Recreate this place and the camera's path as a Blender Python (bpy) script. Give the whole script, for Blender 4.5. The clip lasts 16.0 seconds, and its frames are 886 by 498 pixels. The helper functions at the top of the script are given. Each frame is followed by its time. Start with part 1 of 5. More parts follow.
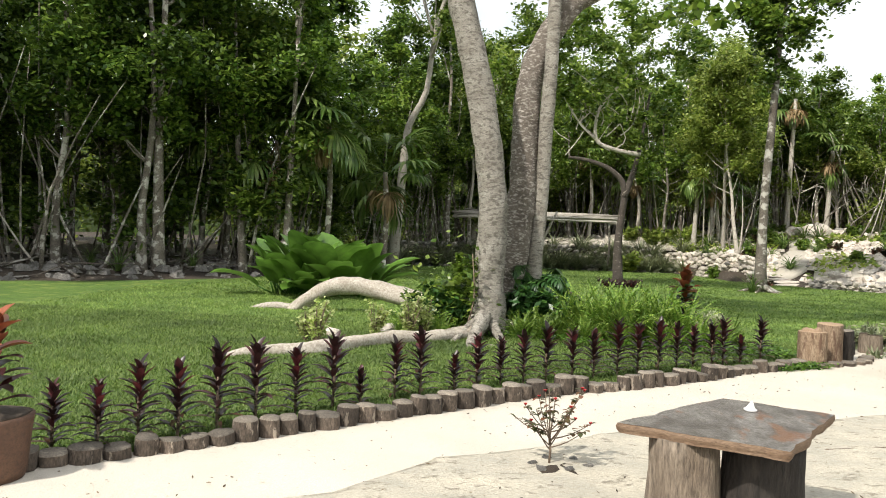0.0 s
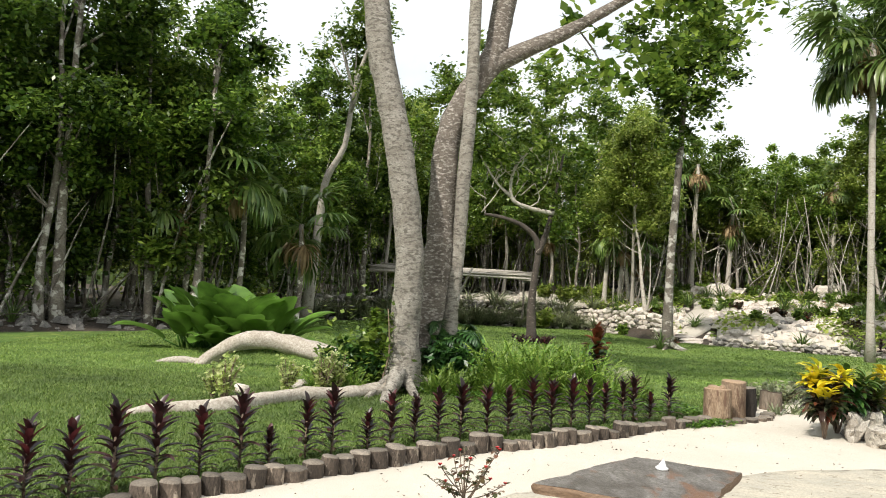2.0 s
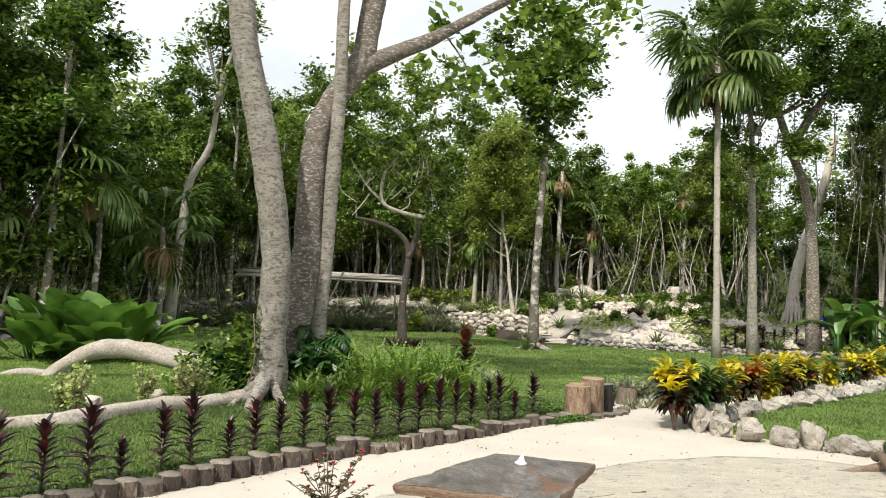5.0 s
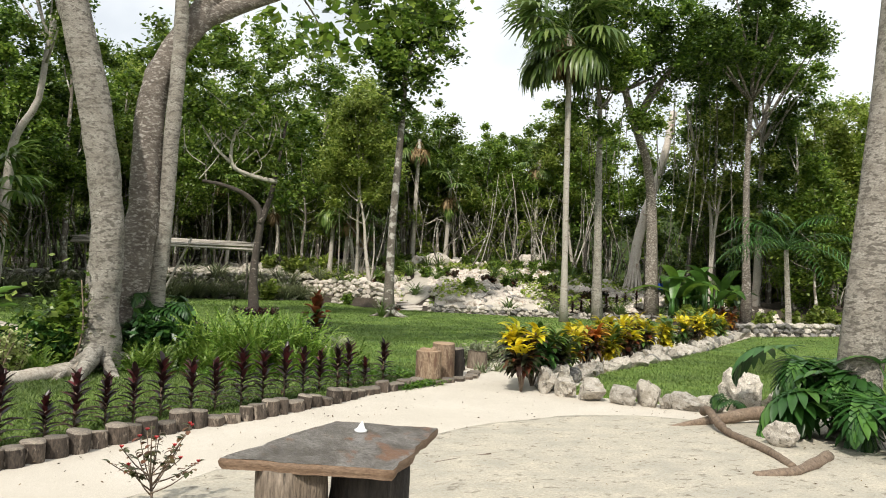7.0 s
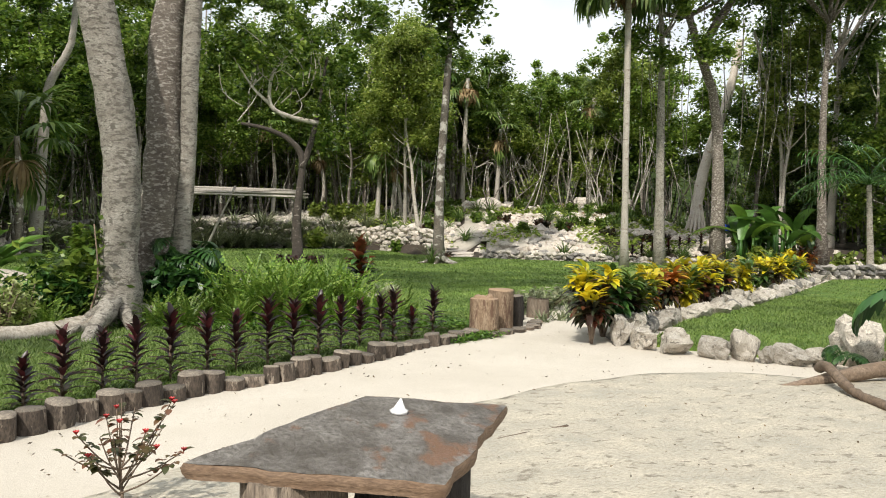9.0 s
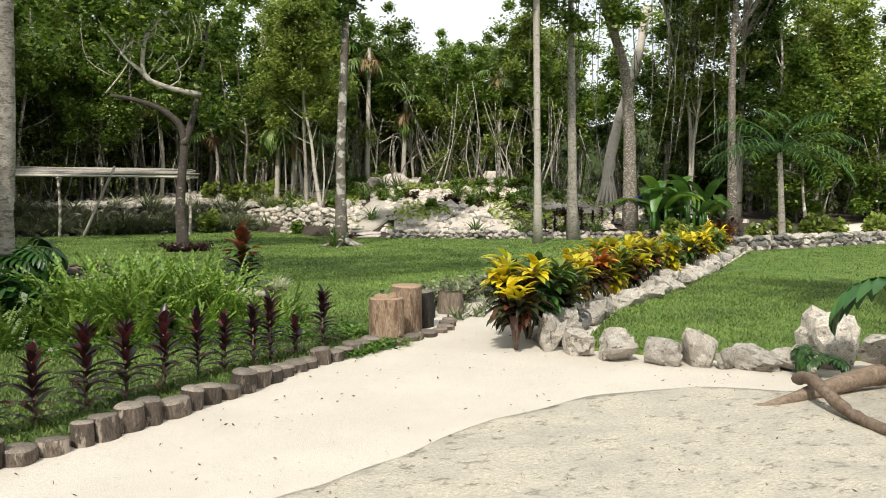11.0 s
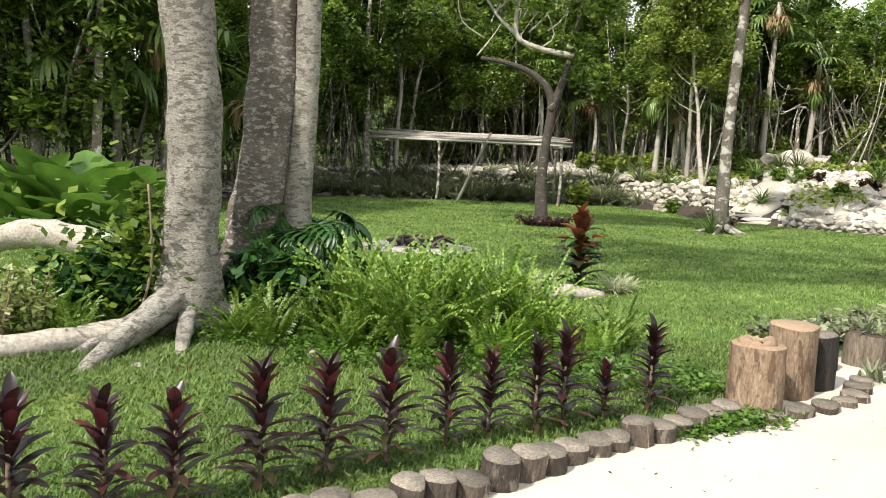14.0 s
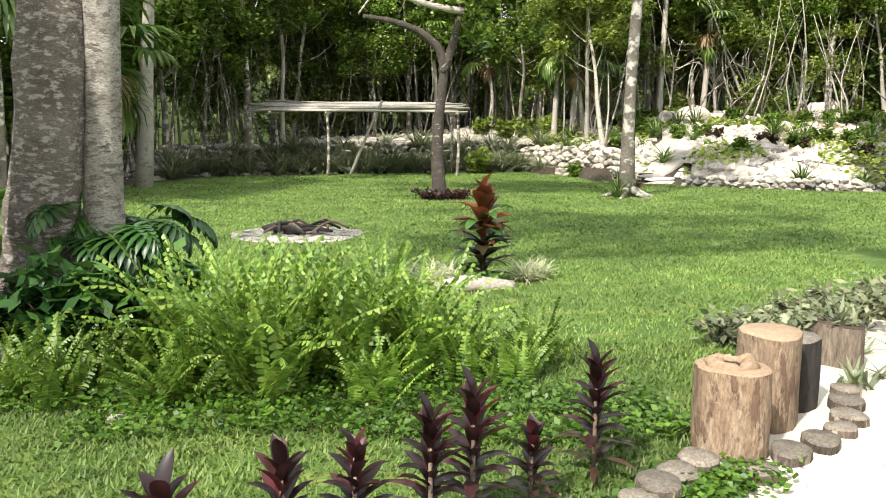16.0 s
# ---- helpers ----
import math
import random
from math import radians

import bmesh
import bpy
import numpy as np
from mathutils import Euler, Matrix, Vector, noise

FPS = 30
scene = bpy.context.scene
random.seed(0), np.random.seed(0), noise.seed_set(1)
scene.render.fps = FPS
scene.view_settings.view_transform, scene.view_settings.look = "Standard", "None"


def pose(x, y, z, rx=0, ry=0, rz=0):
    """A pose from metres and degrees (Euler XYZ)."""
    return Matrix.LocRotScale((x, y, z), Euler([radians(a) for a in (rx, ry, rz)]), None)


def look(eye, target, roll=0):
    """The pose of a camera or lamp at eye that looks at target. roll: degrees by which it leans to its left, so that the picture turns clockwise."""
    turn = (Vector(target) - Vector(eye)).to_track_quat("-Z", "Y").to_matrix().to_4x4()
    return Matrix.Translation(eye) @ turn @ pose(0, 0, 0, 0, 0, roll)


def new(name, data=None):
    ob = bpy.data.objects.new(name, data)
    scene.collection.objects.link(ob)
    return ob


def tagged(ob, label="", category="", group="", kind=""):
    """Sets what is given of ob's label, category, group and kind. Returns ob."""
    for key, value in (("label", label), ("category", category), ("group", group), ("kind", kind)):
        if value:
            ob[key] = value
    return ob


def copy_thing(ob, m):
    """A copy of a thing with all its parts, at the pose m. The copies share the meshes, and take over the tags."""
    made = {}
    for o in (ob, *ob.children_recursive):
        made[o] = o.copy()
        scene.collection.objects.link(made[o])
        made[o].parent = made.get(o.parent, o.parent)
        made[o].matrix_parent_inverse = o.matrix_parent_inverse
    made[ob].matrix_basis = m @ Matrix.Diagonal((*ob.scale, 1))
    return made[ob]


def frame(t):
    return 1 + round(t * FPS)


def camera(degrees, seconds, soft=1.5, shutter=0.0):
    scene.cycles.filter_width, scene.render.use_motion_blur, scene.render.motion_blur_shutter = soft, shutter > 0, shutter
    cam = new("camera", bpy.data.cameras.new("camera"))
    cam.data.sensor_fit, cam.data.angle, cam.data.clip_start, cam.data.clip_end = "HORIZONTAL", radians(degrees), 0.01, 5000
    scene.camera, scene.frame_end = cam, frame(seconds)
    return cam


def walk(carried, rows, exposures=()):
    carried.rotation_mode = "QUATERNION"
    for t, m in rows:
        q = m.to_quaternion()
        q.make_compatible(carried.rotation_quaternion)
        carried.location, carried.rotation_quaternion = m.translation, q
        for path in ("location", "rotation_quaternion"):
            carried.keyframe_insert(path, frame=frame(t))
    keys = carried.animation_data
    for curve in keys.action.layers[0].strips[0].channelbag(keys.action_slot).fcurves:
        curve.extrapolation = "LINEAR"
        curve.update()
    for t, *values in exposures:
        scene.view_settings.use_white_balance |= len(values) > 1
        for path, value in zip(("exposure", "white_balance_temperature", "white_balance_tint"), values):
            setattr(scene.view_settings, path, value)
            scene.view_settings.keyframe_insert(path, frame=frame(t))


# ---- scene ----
cam = camera(59.0, 16.0, 1.0)
PATH = [
    (0, (0.272, -0.082, 1.626), (0.143, 1.913, 1.581), 2.4),
    (0.5, (0.263, -0.051, 1.627), (0.197, 1.947, 1.642), 2.7),
    (1, (0.262, -0.04, 1.634), (0.247, 1.959, 1.689), 3.0),
    (1.5, (0.264, -0.036, 1.633), (0.295, 1.961, 1.721), 3.1),
    (2, (0.264, -0.032, 1.636), (0.342, 1.964, 1.74), 3.3),
    (2.5, (0.267, -0.034, 1.637), (0.387, 1.959, 1.751), 3.2),
    (3, (0.27, -0.05, 1.635), (0.427, 1.941, 1.752), 3.1),
    (3.5, (0.272, -0.04, 1.638), (0.477, 1.946, 1.754), 3.1),
    (5.8, (0.346, -0.028, 1.612), (0.894, 1.891, 1.744), 2.1),
    (6, (0.341, -0.025, 1.629), (0.934, 1.881, 1.748), 2.0),
    (6.5, (0.41, 0.069, 1.612), (1.116, 1.937, 1.712), 2.1),
    (7, (0.507, 0.194, 1.575), (1.254, 2.048, 1.643), 2.5),
    (7.5, (0.584, 0.455, 1.463), (1.33, 2.31, 1.457), 2.4),
    (8, (0.7, 0.813, 1.416), (1.393, 2.688, 1.386), 2.4),
    (8.2, (0.765, 0.975, 1.402), (1.433, 2.86, 1.369), 2.5),
    (10.3, (1.364, 2.537, 1.501), (1.999, 4.429, 1.37), 0.2),
    (10.5, (1.458, 2.724, 1.501), (2.132, 4.602, 1.367), 0.3),
    (11, (1.736, 3.199, 1.524), (2.58, 5.007, 1.396), 0.1),
    (11.5, (1.992, 3.59, 1.569), (2.794, 5.419, 1.467), 0.6),
    (12, (2.202, 4.036, 1.573), (2.927, 5.897, 1.479), 1.7),
    (12.5, (2.368, 4.368, 1.559), (2.996, 6.263, 1.427), 1.2),
    (13, (2.539, 4.747, 1.61), (2.789, 6.727, 1.473), 2.6),
    (13.5, (2.648, 5.186, 1.598), (2.668, 7.176, 1.395), 3.5),
    (14, (2.703, 5.569, 1.629), (2.623, 7.555, 1.402), 2.9),
    (14.5, (2.771, 5.989, 1.662), (2.639, 7.975, 1.467), 2.8),
    (15, (2.791, 6.446, 1.634), (2.689, 8.434, 1.435), 2.6),
    (15.5, (2.847, 6.904, 1.631), (2.9, 8.889, 1.398), 0.8),
    (16, (2.925, 7.317, 1.626), (3.09, 9.288, 1.331), 0.4),
]
walk(cam, [(t, look(eye, target, roll)) for t, eye, target, roll in PATH],
     exposures=[(0, 0.42), (3.5, 0.32), (6, 0.22), (7.5, 0.17), (11, 0.2), (12.5, 0.25), (13.5, 0.55), (15, 0.88), (16, 1.0)])

# ---- light ----
SUN_EL, SUN_AZ = 49, 221   # degrees; azimuth clockwise from +y
world = bpy.data.worlds.new("World")
scene.world = world
world.use_nodes = True
wn, wl = world.node_tree.nodes, world.node_tree.links
sky = wn.new("ShaderNodeTexSky")
sky.sky_type, sky.sun_disc = "NISHITA", False
sky.sun_elevation, sky.sun_rotation = radians(SUN_EL), radians(SUN_AZ)
sky.dust_density = 3.0
wc = wn.new("ShaderNodeTexCoord")
wnoise = wn.new("ShaderNodeTexNoise")
wnoise.inputs["Scale"].default_value, wnoise.inputs["Detail"].default_value = 3.0, 6.0
wramp = wn.new("ShaderNodeValToRGB")
wramp.color_ramp.elements[0].position, wramp.color_ramp.elements[0].color = 0.25, (0.45, 0.45, 0.45, 1)
wramp.color_ramp.elements[1].position, wramp.color_ramp.elements[1].color = 0.5, (0.97, 0.97, 0.97, 1)
wscale = wn.new("ShaderNodeVectorMath")
wscale.operation = "SCALE"
wscale.inputs["Scale"].default_value = 0.10
wmix = wn.new("ShaderNodeMixRGB")
wmix.inputs["Color2"].default_value = (0.93, 0.97, 1.0, 1)
wl.new(wc.outputs["Generated"], wnoise.inputs["Vector"])
wl.new(wnoise.outputs["Fac"], wramp.inputs["Fac"])
wl.new(wramp.outputs["Color"], wmix.inputs["Fac"])
wl.new(sky.outputs["Color"], wscale.inputs[0])
wl.new(wscale.outputs["Vector"], wmix.inputs["Color1"])
wl.new(wmix.outputs["Color"], wn["Background"].inputs["Color"])
wn["Background"].inputs["Strength"].default_value = 1.0
sun = new("sun", bpy.data.lights.new("sun", "SUN"))
sun.data.energy, sun.data.angle, sun.data.color = 3.8, radians(2.0), (1.0, 0.95, 0.86)
sa, se = radians(SUN_AZ), radians(SUN_EL)
to_sun = Vector((math.sin(sa) * math.cos(se), math.cos(sa) * math.cos(se), math.sin(se)))
sun.matrix_world = look(tuple(to_sun * 60), (0, 0, 0))

# ---- materials ----


def ramp(nt, fac, stops):
    r = nt.nodes.new("ShaderNodeValToRGB")
    while len(r.color_ramp.elements) < len(stops):
        r.color_ramp.elements.new(0.5)
    for e, (p, c) in zip(r.color_ramp.elements, stops):
        e.position, e.color = p, (*c, 1)
    nt.links.new(fac, r.inputs["Fac"])
    return r.outputs["Color"]


def noise_tex(nt, vec, scale, detail=5.0, rough=0.6):
    n = nt.nodes.new("ShaderNodeTexNoise")
    n.inputs["Scale"].default_value, n.inputs["Detail"].default_value, n.inputs["Roughness"].default_value = scale, detail, rough
    nt.links.new(vec, n.inputs["Vector"])
    return n.outputs["Fac"]


def mix(nt, kind, fac, a, b):
    m = nt.nodes.new("ShaderNodeMixRGB")
    m.blend_type = kind
    for socket, v in zip(m.inputs, (fac, a, b)):
        if isinstance(v, (int, float)):
            socket.default_value = v
        elif isinstance(v, tuple):
            socket.default_value = (*v, 1)
        else:
            nt.links.new(v, socket)
    return m.outputs["Color"]


def surface(name, c1, c2, c3=None, scale=6.0, fine=60.0, rough=0.8, bump=0.4, stretch=(1, 1, 1), spots=None, spot_scale=8.0, spot_at=(0.55, 0.62), rand=0.25, dist=0.02, voronoi=0):
    """Two-scale mottled surface: broad patches c1-c2, fine grain towards c3, optional spots with their own outline."""
    m = bpy.data.materials.new(name)
    m.use_nodes = True
    nt = m.node_tree
    bsdf = nt.nodes["Principled BSDF"]
    tc = nt.nodes.new("ShaderNodeTexCoord")
    mp = nt.nodes.new("ShaderNodeMapping")
    mp.inputs["Scale"].default_value = stretch
    nt.links.new(tc.outputs["Object"], mp.inputs["Vector"])
    oi = nt.nodes.new("ShaderNodeObjectInfo")
    shift = nt.nodes.new("ShaderNodeVectorMath")
    shift.operation = "ADD"
    nt.links.new(mp.outputs["Vector"], shift.inputs[0])
    mul = nt.nodes.new("ShaderNodeMath")
    mul.operation, mul.inputs[1].default_value = "MULTIPLY", 37.0
    nt.links.new(oi.outputs["Random"], mul.inputs[0])
    nt.links.new(mul.outputs[0], shift.inputs[1])
    vec = shift.outputs["Vector"]
    broad = noise_tex(nt, vec, scale)
    grain = noise_tex(nt, vec, fine, 4.0, 0.7)
    col = ramp(nt, broad, [(0.35, c1), (0.65, c2)])
    g = ramp(nt, grain, [(0.35, (0, 0, 0)), (0.7, (1, 1, 1))])
    col = mix(nt, "MIX", g, col, c3 or tuple(0.6 * v for v in c1))
    height = mix(nt, "MIX", 0.5, broad, grain)
    if spots:
        s = ramp(nt, noise_tex(nt, vec, spot_scale, 6.0, 0.65), [(spot_at[0], (0, 0, 0)), (spot_at[1], (1, 1, 1))])
        col = mix(nt, "MIX", s, col, spots)
        height = mix(nt, "ADD", 0.15, height, s)
    if voronoi:
        v = nt.nodes.new("ShaderNodeTexVoronoi")
        v.feature = "DISTANCE_TO_EDGE"
        v.inputs["Scale"].default_value = voronoi
        nt.links.new(vec, v.inputs["Vector"])
        crack = ramp(nt, v.outputs["Distance"], [(0.0, (0, 0, 0)), (0.03, (1, 1, 1))])
        height = mix(nt, "MULTIPLY", 0.7, height, crack)
    hsv = nt.nodes.new("ShaderNodeHueSaturation")
    nt.links.new(col, hsv.inputs["Color"])
    rng = nt.nodes.new("ShaderNodeMapRange")
    rng.inputs["To Min"].default_value, rng.inputs["To Max"].default_value = 1 - rand, 1 + rand
    nt.links.new(oi.outputs["Random"], rng.inputs["Value"])
    nt.links.new(rng.outputs[0], hsv.inputs["Value"])
    nt.links.new(hsv.outputs["Color"], bsdf.inputs["Base Color"])
    bsdf.inputs["Roughness"].default_value = rough
    b = nt.nodes.new("ShaderNodeBump")
    b.inputs["Strength"].default_value, b.inputs["Distance"].default_value = bump, dist
    nt.links.new(height, b.inputs["Height"])
    nt.links.new(b.outputs["Normal"], bsdf.inputs["Normal"])
    return m


def leafy(name, c1, c2, c3, rough=0.45, through_light=0.3, scale=3.0):
    """Leaf: each blade takes its own tone between three, light comes through the blade."""
    m = bpy.data.materials.new(name)
    m.use_nodes = True
    nt = m.node_tree
    bsdf = nt.nodes["Principled BSDF"]
    geo = nt.nodes.new("ShaderNodeNewGeometry")
    oi = nt.nodes.new("ShaderNodeObjectInfo")
    tc = nt.nodes.new("ShaderNodeTexCoord")
    col = ramp(nt, geo.outputs["Random Per Island"], [(0.0, c1), (0.5, c2), (1.0, c3)])
    big = ramp(nt, noise_tex(nt, tc.outputs["Object"], scale, 3.0), [(0.3, (0.6, 0.6, 0.6)), (0.7, (1.25, 1.2, 1.1))])
    col = mix(nt, "MULTIPLY", 1.0, col, big)
    hsv = nt.nodes.new("ShaderNodeHueSaturation")
    rng = nt.nodes.new("ShaderNodeMapRange")
    rng.inputs["To Min"].default_value, rng.inputs["To Max"].default_value = 0.75, 1.25
    nt.links.new(oi.outputs["Random"], rng.inputs["Value"])
    nt.links.new(rng.outputs[0], hsv.inputs["Value"])
    nt.links.new(col, hsv.inputs["Color"])
    nt.links.new(hsv.outputs["Color"], bsdf.inputs["Base Color"])
    bsdf.inputs["Roughness"].default_value = rough
    tr = nt.nodes.new("ShaderNodeBsdfTranslucent")
    nt.links.new(hsv.outputs["Color"], tr.inputs["Color"])
    ms = nt.nodes.new("ShaderNodeMixShader")
    ms.inputs[0].default_value = through_light
    nt.links.new(bsdf.outputs[0], ms.inputs[1])
    nt.links.new(tr.outputs[0], ms.inputs[2])
    nt.links.new(ms.outputs[0], nt.nodes["Material Output"].inputs["Surface"])
    return m


M_SAND = surface("white_sand", (0.70, 0.64, 0.55), (0.60, 0.545, 0.46), (0.46, 0.41, 0.34), 1.3, 120, 0.95, 0.6, spots=(0.42, 0.36, 0.28), spot_scale=22, spot_at=(0.64, 0.70), dist=0.015)
M_LIME = surface("limestone_patio", (0.67, 0.605, 0.485), (0.45, 0.425, 0.36), (0.38, 0.335, 0.26), 2.0, 34, 0.9, 0.9, (1.0, 1.6, 1), (0.27, 0.235, 0.18), 9, (0.57, 0.66), 0.0, 0.04)
M_LAWN = surface("lawn_grass", (0.075, 0.155, 0.016), (0.16, 0.26, 0.032), (0.035, 0.075, 0.009), 1.6, 34, 0.9, 1.0, spots=(0.23, 0.27, 0.055), spot_scale=3.0, spot_at=(0.52, 0.72), dist=0.05)
M_BLADE = leafy("grass_blade", (0.085, 0.145, 0.028), (0.165, 0.265, 0.055), (0.28, 0.37, 0.11), 0.55, 0.38, 0.8)
M_FLOOR = surface("forest_litter", (0.045, 0.034, 0.024), (0.095, 0.07, 0.048), (0.02, 0.015, 0.011), 1.5, 26, 0.95, 0.9, spots=(0.24, 0.21, 0.17), spot_scale=6.0, spot_at=(0.62, 0.67), dist=0.05)
M_BARK = surface("grey_bark", (0.36, 0.325, 0.27), (0.56, 0.52, 0.45), (0.16, 0.14, 0.115), 3.2, 42, 0.9, 1.0, (1, 1, 2.4), (0.17, 0.15, 0.125), 11, (0.53, 0.57), 0.1, 0.04)
M_BARK2 = surface("brown_bark", (0.19, 0.155, 0.125), (0.34, 0.29, 0.24), (0.075, 0.06, 0.047), 3.5, 44, 0.9, 1.0, (1, 1, 2.2), (0.52, 0.47, 0.41), 13, (0.52, 0.6), 0.12, 0.05)
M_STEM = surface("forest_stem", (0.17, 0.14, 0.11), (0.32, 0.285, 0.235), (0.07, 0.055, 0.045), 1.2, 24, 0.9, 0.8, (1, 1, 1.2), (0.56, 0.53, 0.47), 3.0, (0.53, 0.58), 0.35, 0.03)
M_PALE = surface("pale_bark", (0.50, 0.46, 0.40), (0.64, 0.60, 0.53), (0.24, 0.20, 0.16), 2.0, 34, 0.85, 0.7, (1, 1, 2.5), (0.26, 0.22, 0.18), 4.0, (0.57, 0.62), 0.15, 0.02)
M_DARKBARK = surface("dark_bark", (0.06, 0.048, 0.039), (0.11, 0.088, 0.072), (0.03, 0.024, 0.02), 4, 40, 0.9, 1.0, (1, 1, 1.6), (0.30, 0.26, 0.22), 9, (0.6, 0.65), 0.1, 0.03)
M_ROOT = surface("weathered_root", (0.44, 0.39, 0.32), (0.56, 0.51, 0.44), (0.22, 0.18, 0.14), 4.0, 30, 0.85, 0.6, (1, 1, 1), (0.22, 0.19, 0.15), 3.0, (0.6, 0.68), 0.12, 0.02)
M_BROWNROOT = surface("brown_root", (0.20, 0.14, 0.095), (0.28, 0.21, 0.15), (0.10, 0.07, 0.05), 5, 30, 0.8, 0.6)
M_LOGBARK = surface("border_log_bark", (0.085, 0.063, 0.047), (0.20, 0.155, 0.12), (0.035, 0.028, 0.022), 9, 70, 0.9, 1.0, (1, 1, 0.35), (0.34, 0.28, 0.22), 12, (0.57, 0.62), 0.5, 0.02)
M_LOGTOP = surface("border_log_cut", (0.30, 0.255, 0.20), (0.18, 0.15, 0.12), (0.09, 0.075, 0.06), 14, 70, 0.85, 0.7, rand=0.4)
M_STUMPBARK = surface("stump_wood", (0.30, 0.20, 0.125), (0.46, 0.35, 0.24), (0.15, 0.09, 0.055), 9, 60, 0.85, 1.0, (1, 1, 0.3), (0.17, 0.10, 0.065), 12, (0.56, 0.60), 0.1, 0.04)
M_STUMPTOP = surface("stump_cut", (0.44, 0.31, 0.20), (0.36, 0.25, 0.155), (0.25, 0.16, 0.10), 8, 50, 0.8, 0.4, (1, 1, 1), None)
M_DARKSTUMP = surface("dark_stump_wood", (0.03, 0.025, 0.021), (0.065, 0.052, 0.043), (0.014, 0.012, 0.010), 7, 40, 0.9, 1.0, (1, 1, 0.25), dist=0.03)
M_LEGWOOD = surface("table_leg_bark", (0.21, 0.16, 0.115), (0.31, 0.25, 0.19), (0.08, 0.06, 0.045), 9, 50, 0.9, 1.0, (1, 1, 0.18), (0.05, 0.04, 0.03), 7, (0.58, 0.63), 0.1, 0.04)
M_SLAB = surface("weathered_slab", (0.10, 0.085, 0.073), (0.31, 0.285, 0.26), (0.05, 0.04, 0.032), 4.0, 34, 0.36, 0.8, (1.6, 0.8, 1), (0.16, 0.085, 0.05), 3.2, (0.55, 0.62), 0.05, 0.015)
M_SLABEDGE = surface("slab_edge_wood", (0.26, 0.16, 0.095), (0.34, 0.23, 0.15), (0.13, 0.08, 0.05), 6, 40, 0.8, 0.6, (1, 1, 4))
M_ROCK = surface("garden_rock", (0.50, 0.455, 0.38), (0.74, 0.69, 0.61), (0.27, 0.23, 0.185), 5, 34, 0.9, 1.0, (1, 1, 1), (0.20, 0.18, 0.15), 7.0, (0.57, 0.63), 0.25, 0.04)
M_GREYROCK = surface("grey_rock", (0.22, 0.21, 0.19), (0.34, 0.32, 0.29), (0.11, 0.10, 0.09), 5, 34, 0.9, 1.0, (1, 1, 1), (0.46, 0.43, 0.38), 5.0, (0.57, 0.64), 0.3, 0.04)
M_WHITEROCK = surface("white_rock", (0.62, 0.56, 0.49), (0.74, 0.69, 0.62), (0.40, 0.33, 0.27), 5, 34, 0.9, 0.9, (1, 1, 1), (0.36, 0.27, 0.21), 4.0, (0.57, 0.66), 0.25, 0.04)
M_POLE = surface("weathered_pole", (0.42, 0.38, 0.33), (0.54, 0.50, 0.44), (0.24, 0.21, 0.17), 3, 20, 0.9, 0.4)
M_ASH = surface("ash_bed", (0.56, 0.52, 0.47), (0.36, 0.33, 0.29), (0.20, 0.17, 0.15), 4, 30, 0.95, 0.8, spots=(0.08, 0.07, 0.06), spot_scale=4, spot_at=(0.54, 0.6))
M_CHAR = surface("charred_wood", (0.025, 0.022, 0.02), (0.06, 0.05, 0.045), (0.012, 0.01, 0.01), 6, 40, 0.85, 0.9)
M_RUST = surface("rust_pot", (0.15, 0.075, 0.045), (0.20, 0.105, 0.06), (0.085, 0.045, 0.03), 5, 40, 0.7, 0.4)
M_SOIL = surface("dark_soil", (0.06, 0.043, 0.03), (0.10, 0.072, 0.05), (0.03, 0.022, 0.016), 6, 40, 0.95, 0.9)
M_WHITE = surface("white_glass", (0.78, 0.78, 0.76), (0.82, 0.82, 0.80), (0.74, 0.74, 0.72), 20, 80, 0.25, 0.05)
M_BLUE = surface("blue_sheet", (0.02, 0.06, 0.42), (0.03, 0.08, 0.52), (0.02, 0.05, 0.35), 5, 30, 0.5, 0.2)
# Shared leaf tones; in the woods dark stands for shade, light for sun.
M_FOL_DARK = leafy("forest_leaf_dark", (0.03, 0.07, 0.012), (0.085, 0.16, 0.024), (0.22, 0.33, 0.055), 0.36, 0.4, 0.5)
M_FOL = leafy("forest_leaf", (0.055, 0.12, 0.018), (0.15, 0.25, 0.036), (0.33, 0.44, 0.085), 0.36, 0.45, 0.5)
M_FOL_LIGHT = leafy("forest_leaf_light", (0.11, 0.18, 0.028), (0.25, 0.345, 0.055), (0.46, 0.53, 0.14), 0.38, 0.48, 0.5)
M_DRY = leafy("dry_frond", (0.24, 0.16, 0.08), (0.36, 0.26, 0.14), (0.45, 0.34, 0.2), 0.7, 0.25)
M_PALM = leafy("palm_frond", (0.07, 0.14, 0.03), (0.14, 0.23, 0.055), (0.26, 0.34, 0.11), 0.35, 0.35)
M_BIG = leafy("broad_leaf", (0.028, 0.10, 0.026), (0.06, 0.165, 0.033), (0.19, 0.33, 0.05), 0.3, 0.3)
M_PHIL = leafy("split_leaf", (0.02, 0.068, 0.016), (0.04, 0.115, 0.023), (0.085, 0.19, 0.035), 0.4, 0.25)
M_FERN = leafy("fern_leaf", (0.10, 0.21, 0.03), (0.20, 0.345, 0.05), (0.36, 0.48, 0.10), 0.45, 0.42)
M_COVER = leafy("creeping_leaf", (0.05, 0.13, 0.014), (0.105, 0.23, 0.022), (0.20, 0.35, 0.05), 0.42, 0.35)
